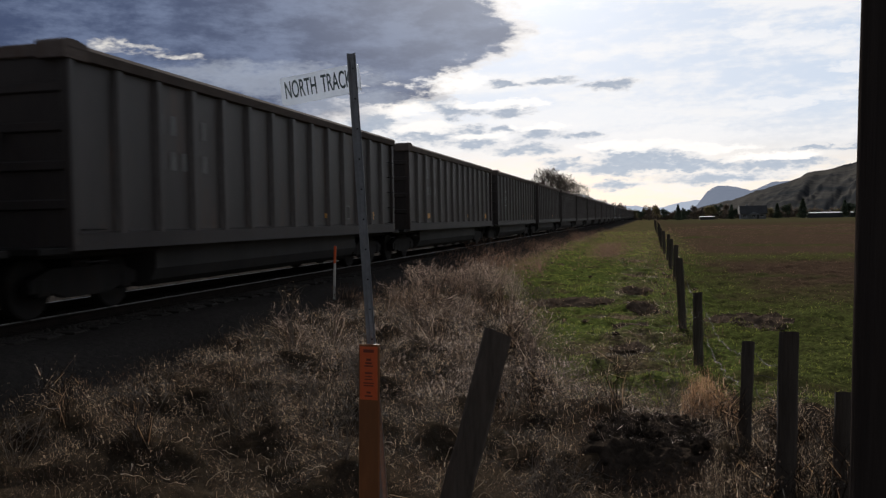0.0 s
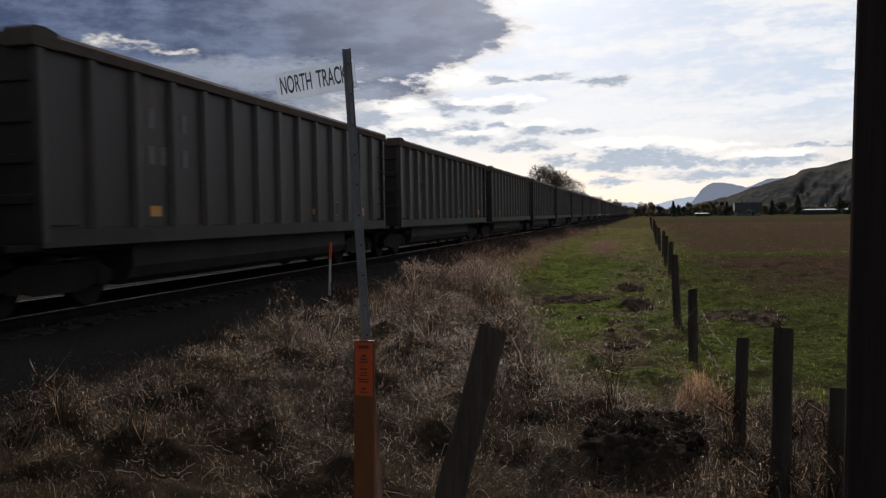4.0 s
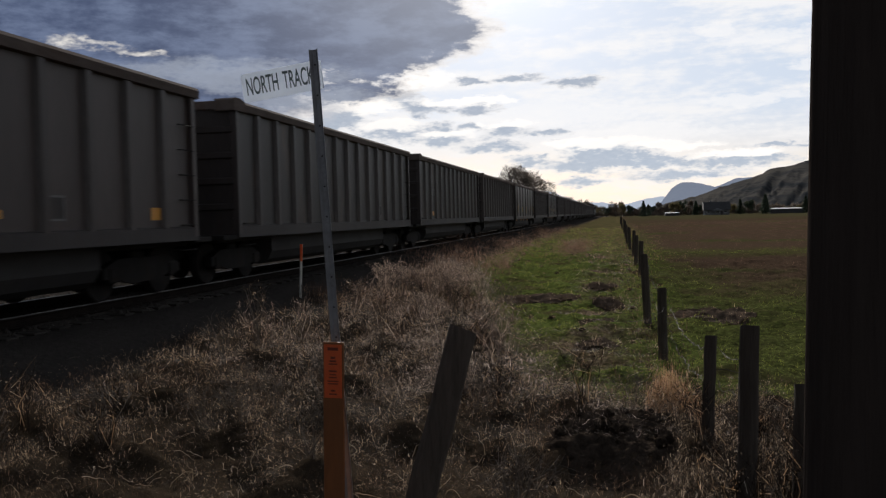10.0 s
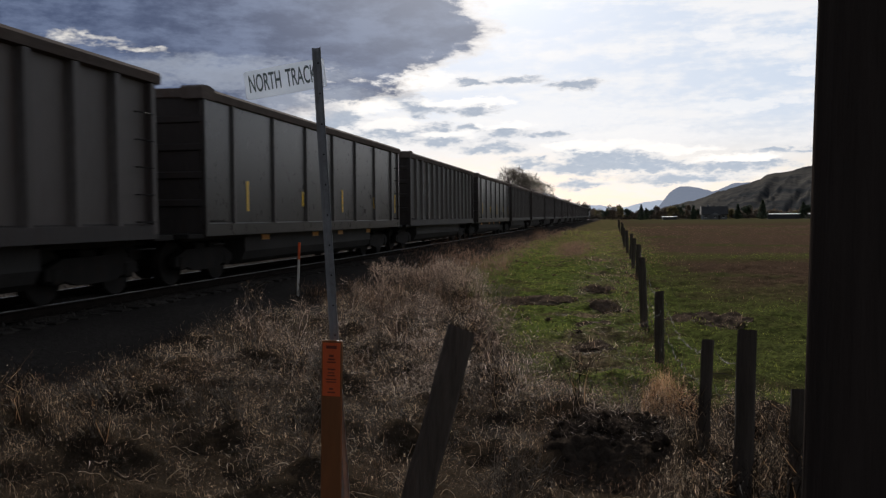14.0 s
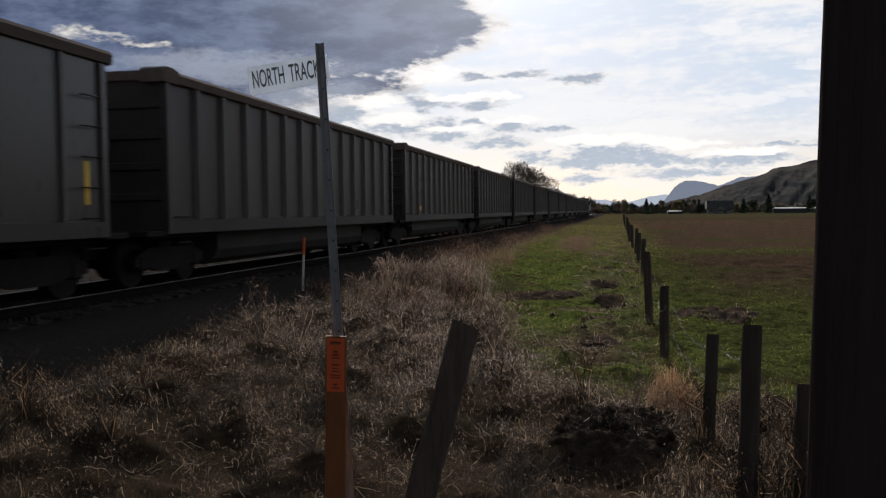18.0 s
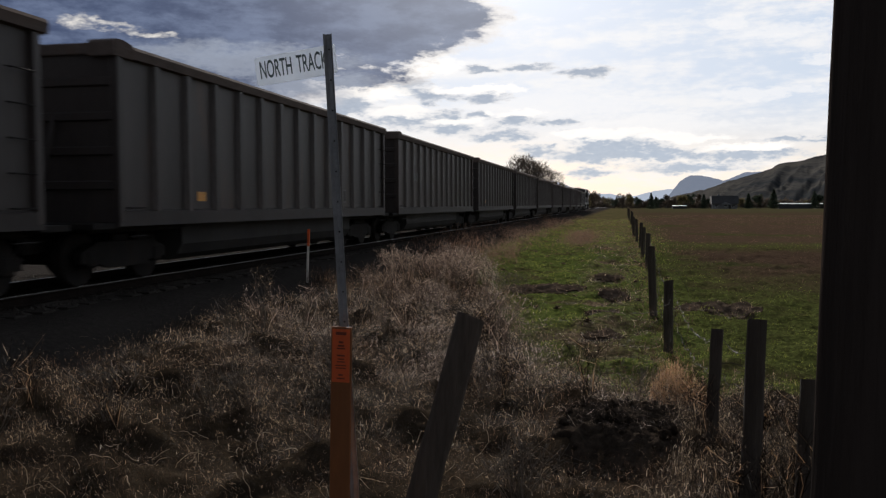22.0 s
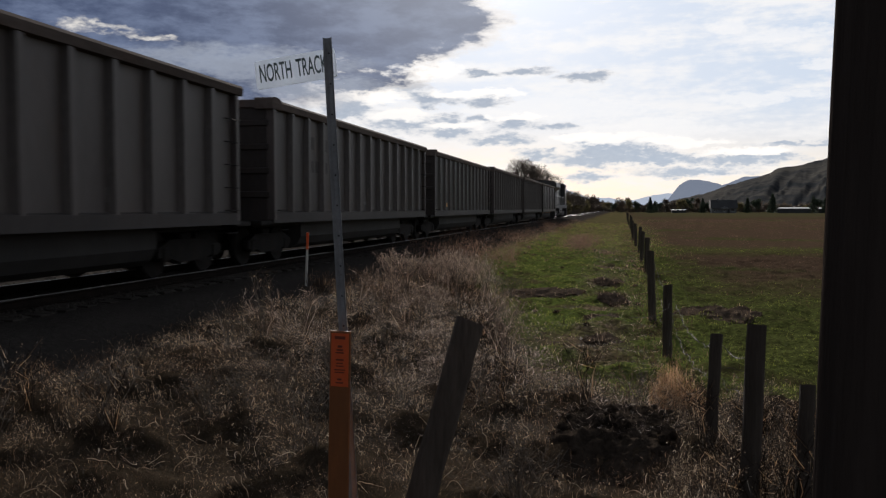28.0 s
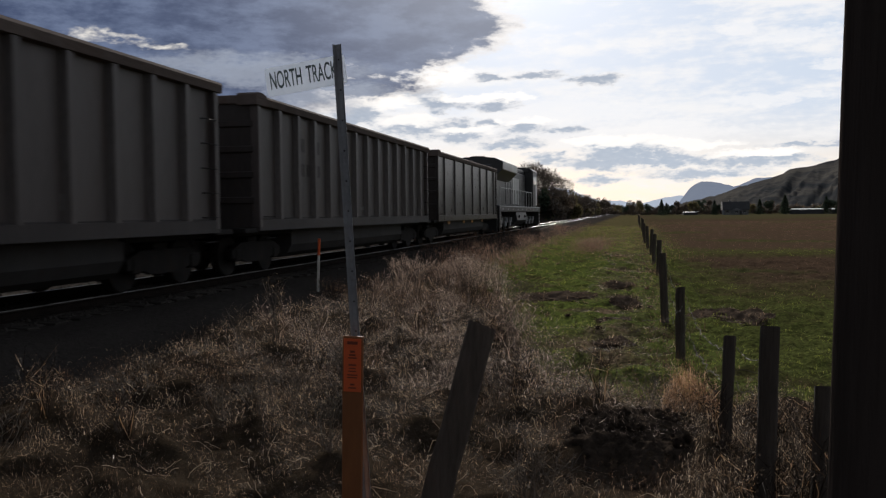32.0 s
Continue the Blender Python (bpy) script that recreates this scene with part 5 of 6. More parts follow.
def dug(x, y):
    """Where the soil is dug bare."""
    return ((x + 0.03) / 0.48) ** 2 + ((y - 6.6) / 0.85) ** 2 < 1


def tussock(x, y):
    """Height of the matted thatch of dead grass over the ground."""
    a = np.sin(x * 3.3 + 1.3 * np.sin(y * 1.9)) * np.sin(y * 2.9 + 1.1 * np.sin(x * 2.3 + 1))
    b = np.sin(x * 7.1 + y * 2.0 + np.sin(y * 3.1)) * np.sin(y * 6.3 - x * 1.4 + np.sin(x * 4.0))
    c = np.sin(x * 15.0 + 2 * np.sin(y * 5.0)) * np.sin(y * 14.0 + 2 * np.sin(x * 6.0))
    h = np.clip(0.13 + 0.13 * a + 0.065 * b + 0.02 * c, 0.0, 0.36)
    h = h * smooth01(x, -6.0, -5.3) * (1 - smooth01(x, 1.5, 2.1)) * smooth01(y, 3.0, 3.6) * (1 - smooth01(y, 13, 18))
    h = h * (1 - smooth01(x - sward_edge(y), -0.6, 0.1))
    r = np.sqrt(((x + 0.03) / 0.50) ** 2 + ((y - 6.55) / 0.95) ** 2)
    h = h * (1 - 0.7 * np.exp(-((x - 0.1) / 0.7) ** 2 - ((y - 8.6) / 0.6) ** 2))
    return h * smooth01(r, 0.95, 1.25)


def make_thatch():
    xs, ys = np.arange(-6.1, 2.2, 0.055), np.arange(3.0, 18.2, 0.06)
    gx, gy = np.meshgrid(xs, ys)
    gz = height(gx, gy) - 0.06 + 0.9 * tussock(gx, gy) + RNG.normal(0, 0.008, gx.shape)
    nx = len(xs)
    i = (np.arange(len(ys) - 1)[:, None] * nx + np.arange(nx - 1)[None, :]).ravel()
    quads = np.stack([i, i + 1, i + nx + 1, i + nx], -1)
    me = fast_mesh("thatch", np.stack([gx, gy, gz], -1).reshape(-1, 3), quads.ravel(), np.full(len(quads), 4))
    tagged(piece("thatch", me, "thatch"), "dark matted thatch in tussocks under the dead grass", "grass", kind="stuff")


# bare dug patches in the sward: middle and reach across and along
SOIL = [(-1.75, 19.6, 0.85, 1.0), (1.72, 16.3, 0.7, 0.9), (-0.25, 12.6, 0.3, 0.4), (-0.35, 15.4, 0.3, 0.35), (-0.15, 18.2, 0.3, 0.5), (-0.3, 22.5, 0.35, 0.6)]


def soil_patch(cx, cy, rx, ry, seed):
    bm = bmesh.new()
    bmesh.ops.create_icosphere(bm, subdivisions=4, radius=1.0)
    for v in bm.verts:
        p = v.co.copy()
        k = 1 + 0.3 * noise.fractal(p * 2.5 + Vector((seed, 0, 0)), 0.8, 2.0, 5)
        x, y = p.x * rx * k, p.y * ry * k
        lie = float(height(cx + x, cy + y) - height(cx, cy))
        v.co = Vector((x, y, lie + p.z * 0.05 * k + 0.025 * noise.noise(p * 9 + Vector((seed, 0, 0)))))
    patch = thing("soil_patch", pose(cx, cy, float(height(cx, cy)) + 0.005), "low patch of bare dark crumbled soil in the sward", "soil", "bare soil patches")
    part("soil", bm, "dry_soil", patch)
    n = int(1500 * rx * ry) + 250
    a, r = RNG.uniform(0, 6.28, n), np.sqrt(RNG.random(n)) * 1.15
    blades("patch_straw", cx + rx * r * np.cos(a), cy + ry * r * np.sin(a), RNG.uniform(0.04, 0.16, n), RNG.uniform(0.003, 0.007, n), RNG.uniform(0.5, 1.8, n), RNG.uniform(-1, 1, n), "dry_blade", "dead straw over the bare soil", lift=0.02)


def make_grass():
    make_thatch()
    for k, row in enumerate(SOIL):
        soil_patch(*row, k * 3.0)
    # matted dead grass beside the railway and round the posts
    def in_dry(x, y):
        return (x < sward_edge(y) + RNG.normal(0, 0.35, len(x))) & (x > -6.1 + 0.5 * RNG.random(len(x))) & (x < 2.2) & ~dug(x, y) & (y > 3.2)
    def mat(x, y):
        return 0.9 * tussock(x, y) - 0.04

    x, y = clumped(400000, -6.3, 2.2, 3.3, 20, 0.30, 0.93, 1.6)
    x, y = keep(in_dry(x, y) & in_wedge(x, y) & (RNG.random(len(x)) < 0.55 + 0.45 * smooth01(y, 4.8, 7.0)), x, y)
    n = len(x)
    lift = mat(x, y) + 0.16 * RNG.random(n) ** 1.6
    blades("dead_grass", x, y, RNG.uniform(0.02, 0.10, n) * np.clip(y / 7, 0.7, 1.2), RNG.uniform(0.0014, 0.0034, n) * np.clip(y / 7, 0.6, 1.4), RNG.uniform(0.3, 2.4, n), RNG.uniform(-2.0, 2.0, n), "dry_blade", "matted dead brown grass and weeds", aim="matted", lift=lift)
    x, y = clumped(52000, -6.2, 1.9, 3.4, 18, 0.7, 0.9, 1.4)
    x, y = keep(in_dry(x, y) & ((y > 8.5) | (RNG.random(len(x)) < 0.4)), x, y)
    n = len(x)
    blades("pale_grass", x, y, RNG.uniform(0.03, 0.16, n), RNG.uniform(0.0014, 0.003, n) * np.clip(y / 7, 0.6, 1.4), RNG.uniform(0.4, 2.2, n), RNG.uniform(-2.0, 2.0, n), "pale_blade", "pale bleached dead grass stems", aim="matted", lift=mat(x, y) + 0.16 * RNG.random(n))
    # rusty fuzz of small upright weeds, in drifts
    x, y = clumped(42000, -5.8, 1.9, 4.6, 13, 0.55, 0.97, 1.3)
    x, y = keep(in_dry(x, y) & in_wedge(x, y), x, y)
    n = len(x)
    blades("weed_fuzz", x, y, RNG.uniform(0.02, 0.08, n), RNG.uniform(0.0012, 0.0026, n) * np.clip(y / 7, 0.6, 1.3), RNG.uniform(0.0, 1.6, n), RNG.uniform(-1.6, 1.6, n), "russet_blade", "russet fuzz of small upright dead weeds", lift=mat(x, y) + 0.24 * RNG.random(n))
    # farther strip of dead weeds along the ballast
    x, y = clumped(66000, -6.4, 0, 16, 120, 0.8, 0.9, 1.9)
    x, y = keep((x < sward_edge(y) + RNG.normal(0, 0.5, len(x))) & (x > -6.2), x, y)
    n = len(x)
    blades("weed_strip", x, y, RNG.uniform(0.06, 0.2, n), RNG.uniform(0.004, 0.010, n) * (0.7 + y / 70), RNG.uniform(0.1, 2.2, n), RNG.uniform(-1.6, 1.6, n), "russet_blade", "strip of dead weeds along the ballast", lift=0.3 * RNG.random(n) ** 1.5)
    # green sward
    x, y = clumped(330000, -5.6, 9, 8.4, 110, 0.36, 0.85, 2.4)
    x, y = keep(in_wedge(x, y), x, y)
    x, y = keep((x > sward_edge(y) + RNG.normal(0, 0.25, len(x))) & ((x < 2.3 + RNG.normal(0, 0.7, len(x))) | (y < 20 + RNG.normal(0, 3.0, len(x))) | (np.abs(y - 41) < 3 * RNG.random(len(x)))), x, y)
    bare = np.sin(x * 1.3 + 2.1 * np.sin(y * 0.55)) * np.sin(y * 0.9 + 1.6 * np.sin(x * 0.8)) + 0.5 * np.sin(x * 3.7 + y) * np.sin(y * 3.1 - x)
    for cx, cy, rx, ry in SOIL:
        x, y, bare = keep(((x - cx) / rx) ** 2 + ((y - cy) / ry) ** 2 > RNG.uniform(0.5, 1.3, len(x)), x, y, bare)
    strip = np.exp(-((x + 0.3) / 0.5) ** 2) * (y < 42)
    x, y = keep(((bare < 0.6) | (RNG.random(len(x)) < 0.35)) & (RNG.random(len(x)) > 0.7 * strip) & (RNG.random(len(x)) < np.where(x > 0.9, 0.38, 1.0) * np.clip(1.45 - y / 60, 0.3, 1)), x, y)
    n = len(x)
    far = 1 + y / 14
    tuss = np.sin(x * 4.1 + 1.7 * np.sin(y * 2.3 + x)) * np.sin(y * 3.7 + 1.5 * np.sin(x * 2.9)) * np.sin(x * 1.1 + y * 0.7 + 2)
    tuss = np.clip(tuss, 0, 1) * 0.2
    blades("green_grass", x, y, RNG.uniform(0.02, 0.07, n) * (0.75 + 0.011 * y), RNG.uniform(0.0022, 0.0045, n) * far, RNG.uniform(0.1, 1.4, n), RNG.uniform(-0.3, 0.8, n), "green_blade", "short fresh green grass in tufts", aim="matted", lift=tuss * RNG.random(n) ** 0.4)
    # clods and dead tussocks scattered in the sward
    n = 130
    x, y = clumped(n, -3.6, 4.5, 9.6, 55, 2.6, 0.8, 1.7)
    x, y = keep((x > sward_edge(y) + 0.2) & (x < 1.3), x, y)
    n = len(x)
    ang = np.linspace(0, 2 * np.pi, 9)[:-1]
    rad = RNG.uniform(0.025, 0.065, n)
    tall = rad * RNG.uniform(0.4, 0.8, n)
    rings = []
    for s, f in ((1.0, -0.1), (0.85, 0.55), (0.4, 0.95)):
        wob = RNG.uniform(0.75, 1.25, (n, 8))
        px = x[:, None] + rad[:, None] * s * wob * np.cos(ang)
        py = y[:, None] + rad[:, None] * s * wob * np.sin(ang) * 0.8
        pz = height(x, y)[:, None] + tall[:, None] * f * RNG.uniform(0.8, 1.2, (n, 8)) + 0 * px
        rings.append(np.stack([px, py, pz], -1))
    v = np.concatenate(rings, 1)
    quads = np.array([[r * 8 + k, r * 8 + (k + 1) % 8, r * 8 + 8 + (k + 1) % 8, r * 8 + 8 + k] for r in range(2) for k in range(8)])
    loops = (np.arange(n)[:, None, None] * 24 + quads[None]).reshape(n, -1)
    cap = np.arange(n)[:, None] * 24 + np.arange(16, 24)[None]
    loops = np.concatenate([loops, cap], 1)
    me = fast_mesh("sward_clods", v.reshape(-1, 3), loops.ravel(), np.tile([4] * 16 + [8], n))
    tagged(piece("sward_clods", me, "thatch"), "dark clods and dead tussocks in the sward", "clods", kind="stuff")
    k = RNG.integers(0, n, 6000)
    bx, by = x[k] + RNG.normal(0, 0.6, 6000) * rad[k], y[k] + RNG.normal(0, 0.6, 6000) * rad[k]
    blades("clod_straw", bx, by, RNG.uniform(0.03, 0.10, 6000), RNG.uniform(0.002, 0.004, 6000) * (1 + by / 25), RNG.uniform(0.3, 1.8, 6000), RNG.uniform(-1, 1, 6000), "dry_blade", "dead straw over the clods", lift=tall[k] * 0.7)
    # straw lying in the sward and along the fence
    x, y = clumped(2200, -3.5, 1.2, 9, 34, 1.2, 0.9, 1.6)
    x, y = keep(x > sward_edge(y), x, y)
    n = len(x)
    blades("fallen_straw", x, y, RNG.uniform(0.05, 0.2, n), RNG.uniform(0.002, 0.005, n) * (1 + y / 25), RNG.uniform(1.2, 1.7, n), RNG.uniform(-0.4, 0.4, n), "dry_blade", "bleached straw lying in the sward")
    n = 6000
    x, y = clumped(n, -1.1, 0.5, 8.9, 40, 0.8, 0.9, 1.5)
    blades("fence_straw", x, y, RNG.uniform(0.06, 0.25, n), RNG.uniform(0.002, 0.005, n) * (0.6 + y / 25), RNG.uniform(1.1, 1.9, n), RNG.uniform(-0.6, 0.6, n), "tangle_blade", "bleached straw lying along the fence line", lift=0.03)
    x = 0.5 + RNG.normal(0, 0.34, 8000)
    y = 8.5 + 60 * RNG.random(8000) ** 1.8
    n = len(x)
    blades("fence_grass", x, y, RNG.uniform(0.04, 0.16, n), RNG.uniform(0.002, 0.005, n) * (1 + y / 30), RNG.uniform(0.3, 2.0, n), RNG.uniform(-1.4, 1.4, n), "russet_blade", "uncut dead grass along the fence line", lift=0.2 * RNG.random(n) ** 1.5)
    # brown stubble of the open field
    x = RNG.uniform(1.5, 60, 60000)
    y = 17 + 139 * RNG.random(60000) ** 1.4
    x, y = keep((x > 2.0 + RNG.normal(0, 0.8, len(x))) & (y > 21 + RNG.normal(0, 2.5, len(x))) & (np.abs(y - 41) > 3.5 * RNG.random(len(x))) & (x < y * 0.32 + 3), x, y)
    n = len(x)
    blades("field_stubble", x, y, RNG.uniform(0.03, 0.10, n), RNG.uniform(0.005, 0.010, n) * (1 + y / 60), RNG.uniform(0.0, 0.7, n), RNG.uniform(0, 0.4, n), "rust_blade", "brown stubble and dead stalks in the open field")
    # dead stalks scattered through the far sward
    x, y = clumped(4000, -5.2, 3.0, 34, 120, 1.6, 0.9, 1.4)
    n = len(x)
    blades("sward_stalks", x, y, RNG.uniform(0.05, 0.16, n), RNG.uniform(0.01, 0.02, n) * (1 + y / 60), RNG.uniform(0.1, 1.0, n), RNG.uniform(0, 0.5, n), "rust_blade", "dead brown stalks scattered in the sward")
    # pale tangle of weeds round the near posts, and bleached weeds by the track
    x, y = clumped(62000, 0.1, 1.8, 4.4, 8.0, 0.4, 0.7, 1.1)
    x, y = keep(~dug(x, y), x, y)
    n = len(x)
    blades("weed_tangle", x, y, RNG.uniform(0.02, 0.11, n), RNG.uniform(0.0014, 0.003, n), RNG.uniform(0.0, 2.6, n), RNG.uniform(-2.0, 2.0, n), "tangle_blade", "fluffy tangle of dry weed twigs", lift=RNG.random(n) ** 1.2 * (0.27 + 0.15 * np.sin(x * 6 + 1) * np.sin(y * 4.4)))
    x, y = clumped(110000, -4.9, 0, 8.6, 26, 0.55, 0.92, 1.3)
    x, y = keep(x < sward_edge(y) + RNG.normal(0, 0.3, len(x)), x, y)
    n = len(x)
    blades("bleached_weeds", x, y, RNG.uniform(0.03, 0.11, n), RNG.uniform(0.0022, 0.005, n) * (0.6 + y / 20), RNG.uniform(0.1, 2.4, n), RNG.uniform(-1.9, 1.9, n), "bleached_blade", "bleached pinkish dead weeds by the track", aim="matted", lift=RNG.random(n) ** 1.3 * (0.16 + 0.34 * np.clip(np.sin(x * 3.1 + 1.0 + np.sin(y)) * np.sin(y * 2.1 + np.sin(x * 2)), 0, 1)))
    # reddish dead brush standing in the sward
    x, y = -1.95 + RNG.normal(0, 0.5, 7000), 44 + RNG.normal(0, 3.2, 7000)
    blades("sward_brush", x, y, RNG.uniform(0.06, 0.18, 7000), RNG.uniform(0.006, 0.014, 7000), RNG.uniform(0.0, 2.0, 7000), RNG.uniform(-1, 1, 7000), "rust_blade", "rusty dead brush standing in the sward", lift=0.6 * RNG.random(7000) ** 1.4)
    # reddish brush between track and sward
    x, y = clumped(30000, -6.6, -1.2, 26, 80, 1.7, 0.97, 1.3)
    x, y = keep(x < sward_edge(y) + 1.2, x, y)
    n = len(x)
    blades("red_brush", x, y, RNG.uniform(0.08, 0.24, n), RNG.uniform(0.006, 0.014, n), RNG.uniform(0.0, 2.0, n), RNG.uniform(-1, 1, n), "rust_blade", "rusty red dead brush beside the track", lift=0.55 * RNG.random(n) ** 1.4)


make_grass()


def weed_kit(seed, tall, spread_, stems, heads, material, head_material):
    """A dead weed: stems that fork, with small seed heads towards the tips."""
    rnd = random.Random(seed)
    bm, tips = bmesh.new(), []
    for _ in range(stems):
        a, out = rnd.uniform(0, 6.28), rnd.uniform(0.1, 1.0) * spread_
        p = Vector((rnd.uniform(-0.04, 0.04), rnd.uniform(-0.04, 0.04), 0))
        q = Vector((math.cos(a) * out, math.sin(a) * out, tall * rnd.uniform(0.55, 1.0)))
        mid = p.lerp(q, 0.5) + Vector((rnd.uniform(-0.05, 0.05), rnd.uniform(-0.05, 0.05), 0.1 * tall))
        tip = q + Vector((math.cos(a) * out * 0.6, math.sin(a) * out * 0.6, -0.04))
        tube(bm, [p, mid, q, tip], [0.003, 0.0025, 0.0015, 0.001], 3, False)
        for _ in range(5):
            f = rnd.uniform(0.35, 1.0)
            s = mid.lerp(q, f)
            t = s + Vector((rnd.uniform(-0.12, 0.12), rnd.uniform(-0.12, 0.12), rnd.uniform(0.03, 0.16)))
            tube(bm, [s, t], [0.002, 0.001], 3, False)
            tips.append((s, t))
    stem = shared("stems", bm, material)
    verts, faces = [], []
    for s, t in tips:
        for _ in range(heads):
            c = s.lerp(t, rnd.uniform(0.2, 1.05)) + Vector((rnd.gauss(0, 0.012), rnd.gauss(0, 0.012), rnd.gauss(0, 0.012)))
            d = Vector((rnd.uniform(-1, 1), rnd.uniform(-1, 1), rnd.uniform(-0.4, 1))).normalized() * rnd.uniform(0.006, 0.016)
            e = d.orthogonal().normalized() * 0.005
            k = len(verts)
            verts += [c - e, c + d, c + e]
            faces.append((k, k + 1, k + 2))
    head = mesh_from("seed_heads", verts, faces)
    head.materials.append(MATS[head_material])
    return stem, head


def heap_of_earth():
    """Dug earth: a steep crumbling dark face, and a flat top strewn with clods and straw."""
    cx, cy = -0.03, 6.75
    us, vs = np.linspace(-0.72, 0.72, 110), np.linspace(-0.85, 1.05, 140)
    gx, gy = np.meshgrid(us, vs)
    wob = np.array([[noise.fractal(Vector((u * 3.1, v * 3.1, 0.7)), 0.8, 2.0, 5) for u in us] for v in vs])
    crumb = np.array([[noise.fractal(Vector((u * 11, v * 11, 4.0)), 0.5, 2.0, 6) for u in us] for v in vs])
    reach = np.sqrt((gx / 0.56) ** 2 + ((gy - 0.1) / 0.8) ** 2) + 0.22 * wob
    z = height(cx + gx, cy + gy) + 0.03 + 0.035 * wob + 0.03 * crumb - 0.22 * smooth01(reach, 0.86, 1.12)
    nx = len(us)
    i = (np.arange(len(vs) - 1)[:, None] * nx + np.arange(nx - 1)[None, :]).ravel()
    quads = np.stack([i, i + 1, i + nx + 1, i + nx], -1)
    me = fast_mesh("soil", np.stack([gx, gy, z], -1).reshape(-1, 3), quads.ravel(), np.full(len(quads), 4))
    heap = thing("earth_heap", pose(cx, cy, 0.0), "dark heap of dug earth with straw strewn on top", "earth heap")
    piece("soil", me, "earth", heap)
    rnd = random.Random(3)
    for k in range(30):
        clod = bmesh.new()
        bmesh.ops.create_icosphere(clod, subdivisions=2, radius=rnd.uniform(0.015, 0.045))
        for v in clod.verts:
            v.co *= 1 + 0.45 * noise.noise(v.co * 34 + Vector((k, 0, 0)))
        ob = part("clod", clod, "earth", heap)
        x, y = rnd.uniform(-0.45, 0.45), rnd.uniform(-0.75, 0.75)
        ob.matrix_basis = pose(x, y, float(height(cx + x, cy + y)) + 0.05, rnd.uniform(0, 90), 0, rnd.uniform(0, 90))
    n = 700
    a, r = RNG.uniform(0, 6.28, n), np.sqrt(RNG.random(n))
    x, y = cx + 0.58 * r * np.cos(a), 7.3 + 0.65 * r * np.sin(a)
    blades("brow_straw", x, y, RNG.uniform(0.03, 0.16, n), RNG.uniform(0.0018, 0.004, n), RNG.uniform(1.0, 1.9, n), RNG.uniform(-0.7, 0.9, n), "bleached_blade", "bleached straw strewn over the earth heap", lift=0.03 + 0.03 * RNG.random(n))


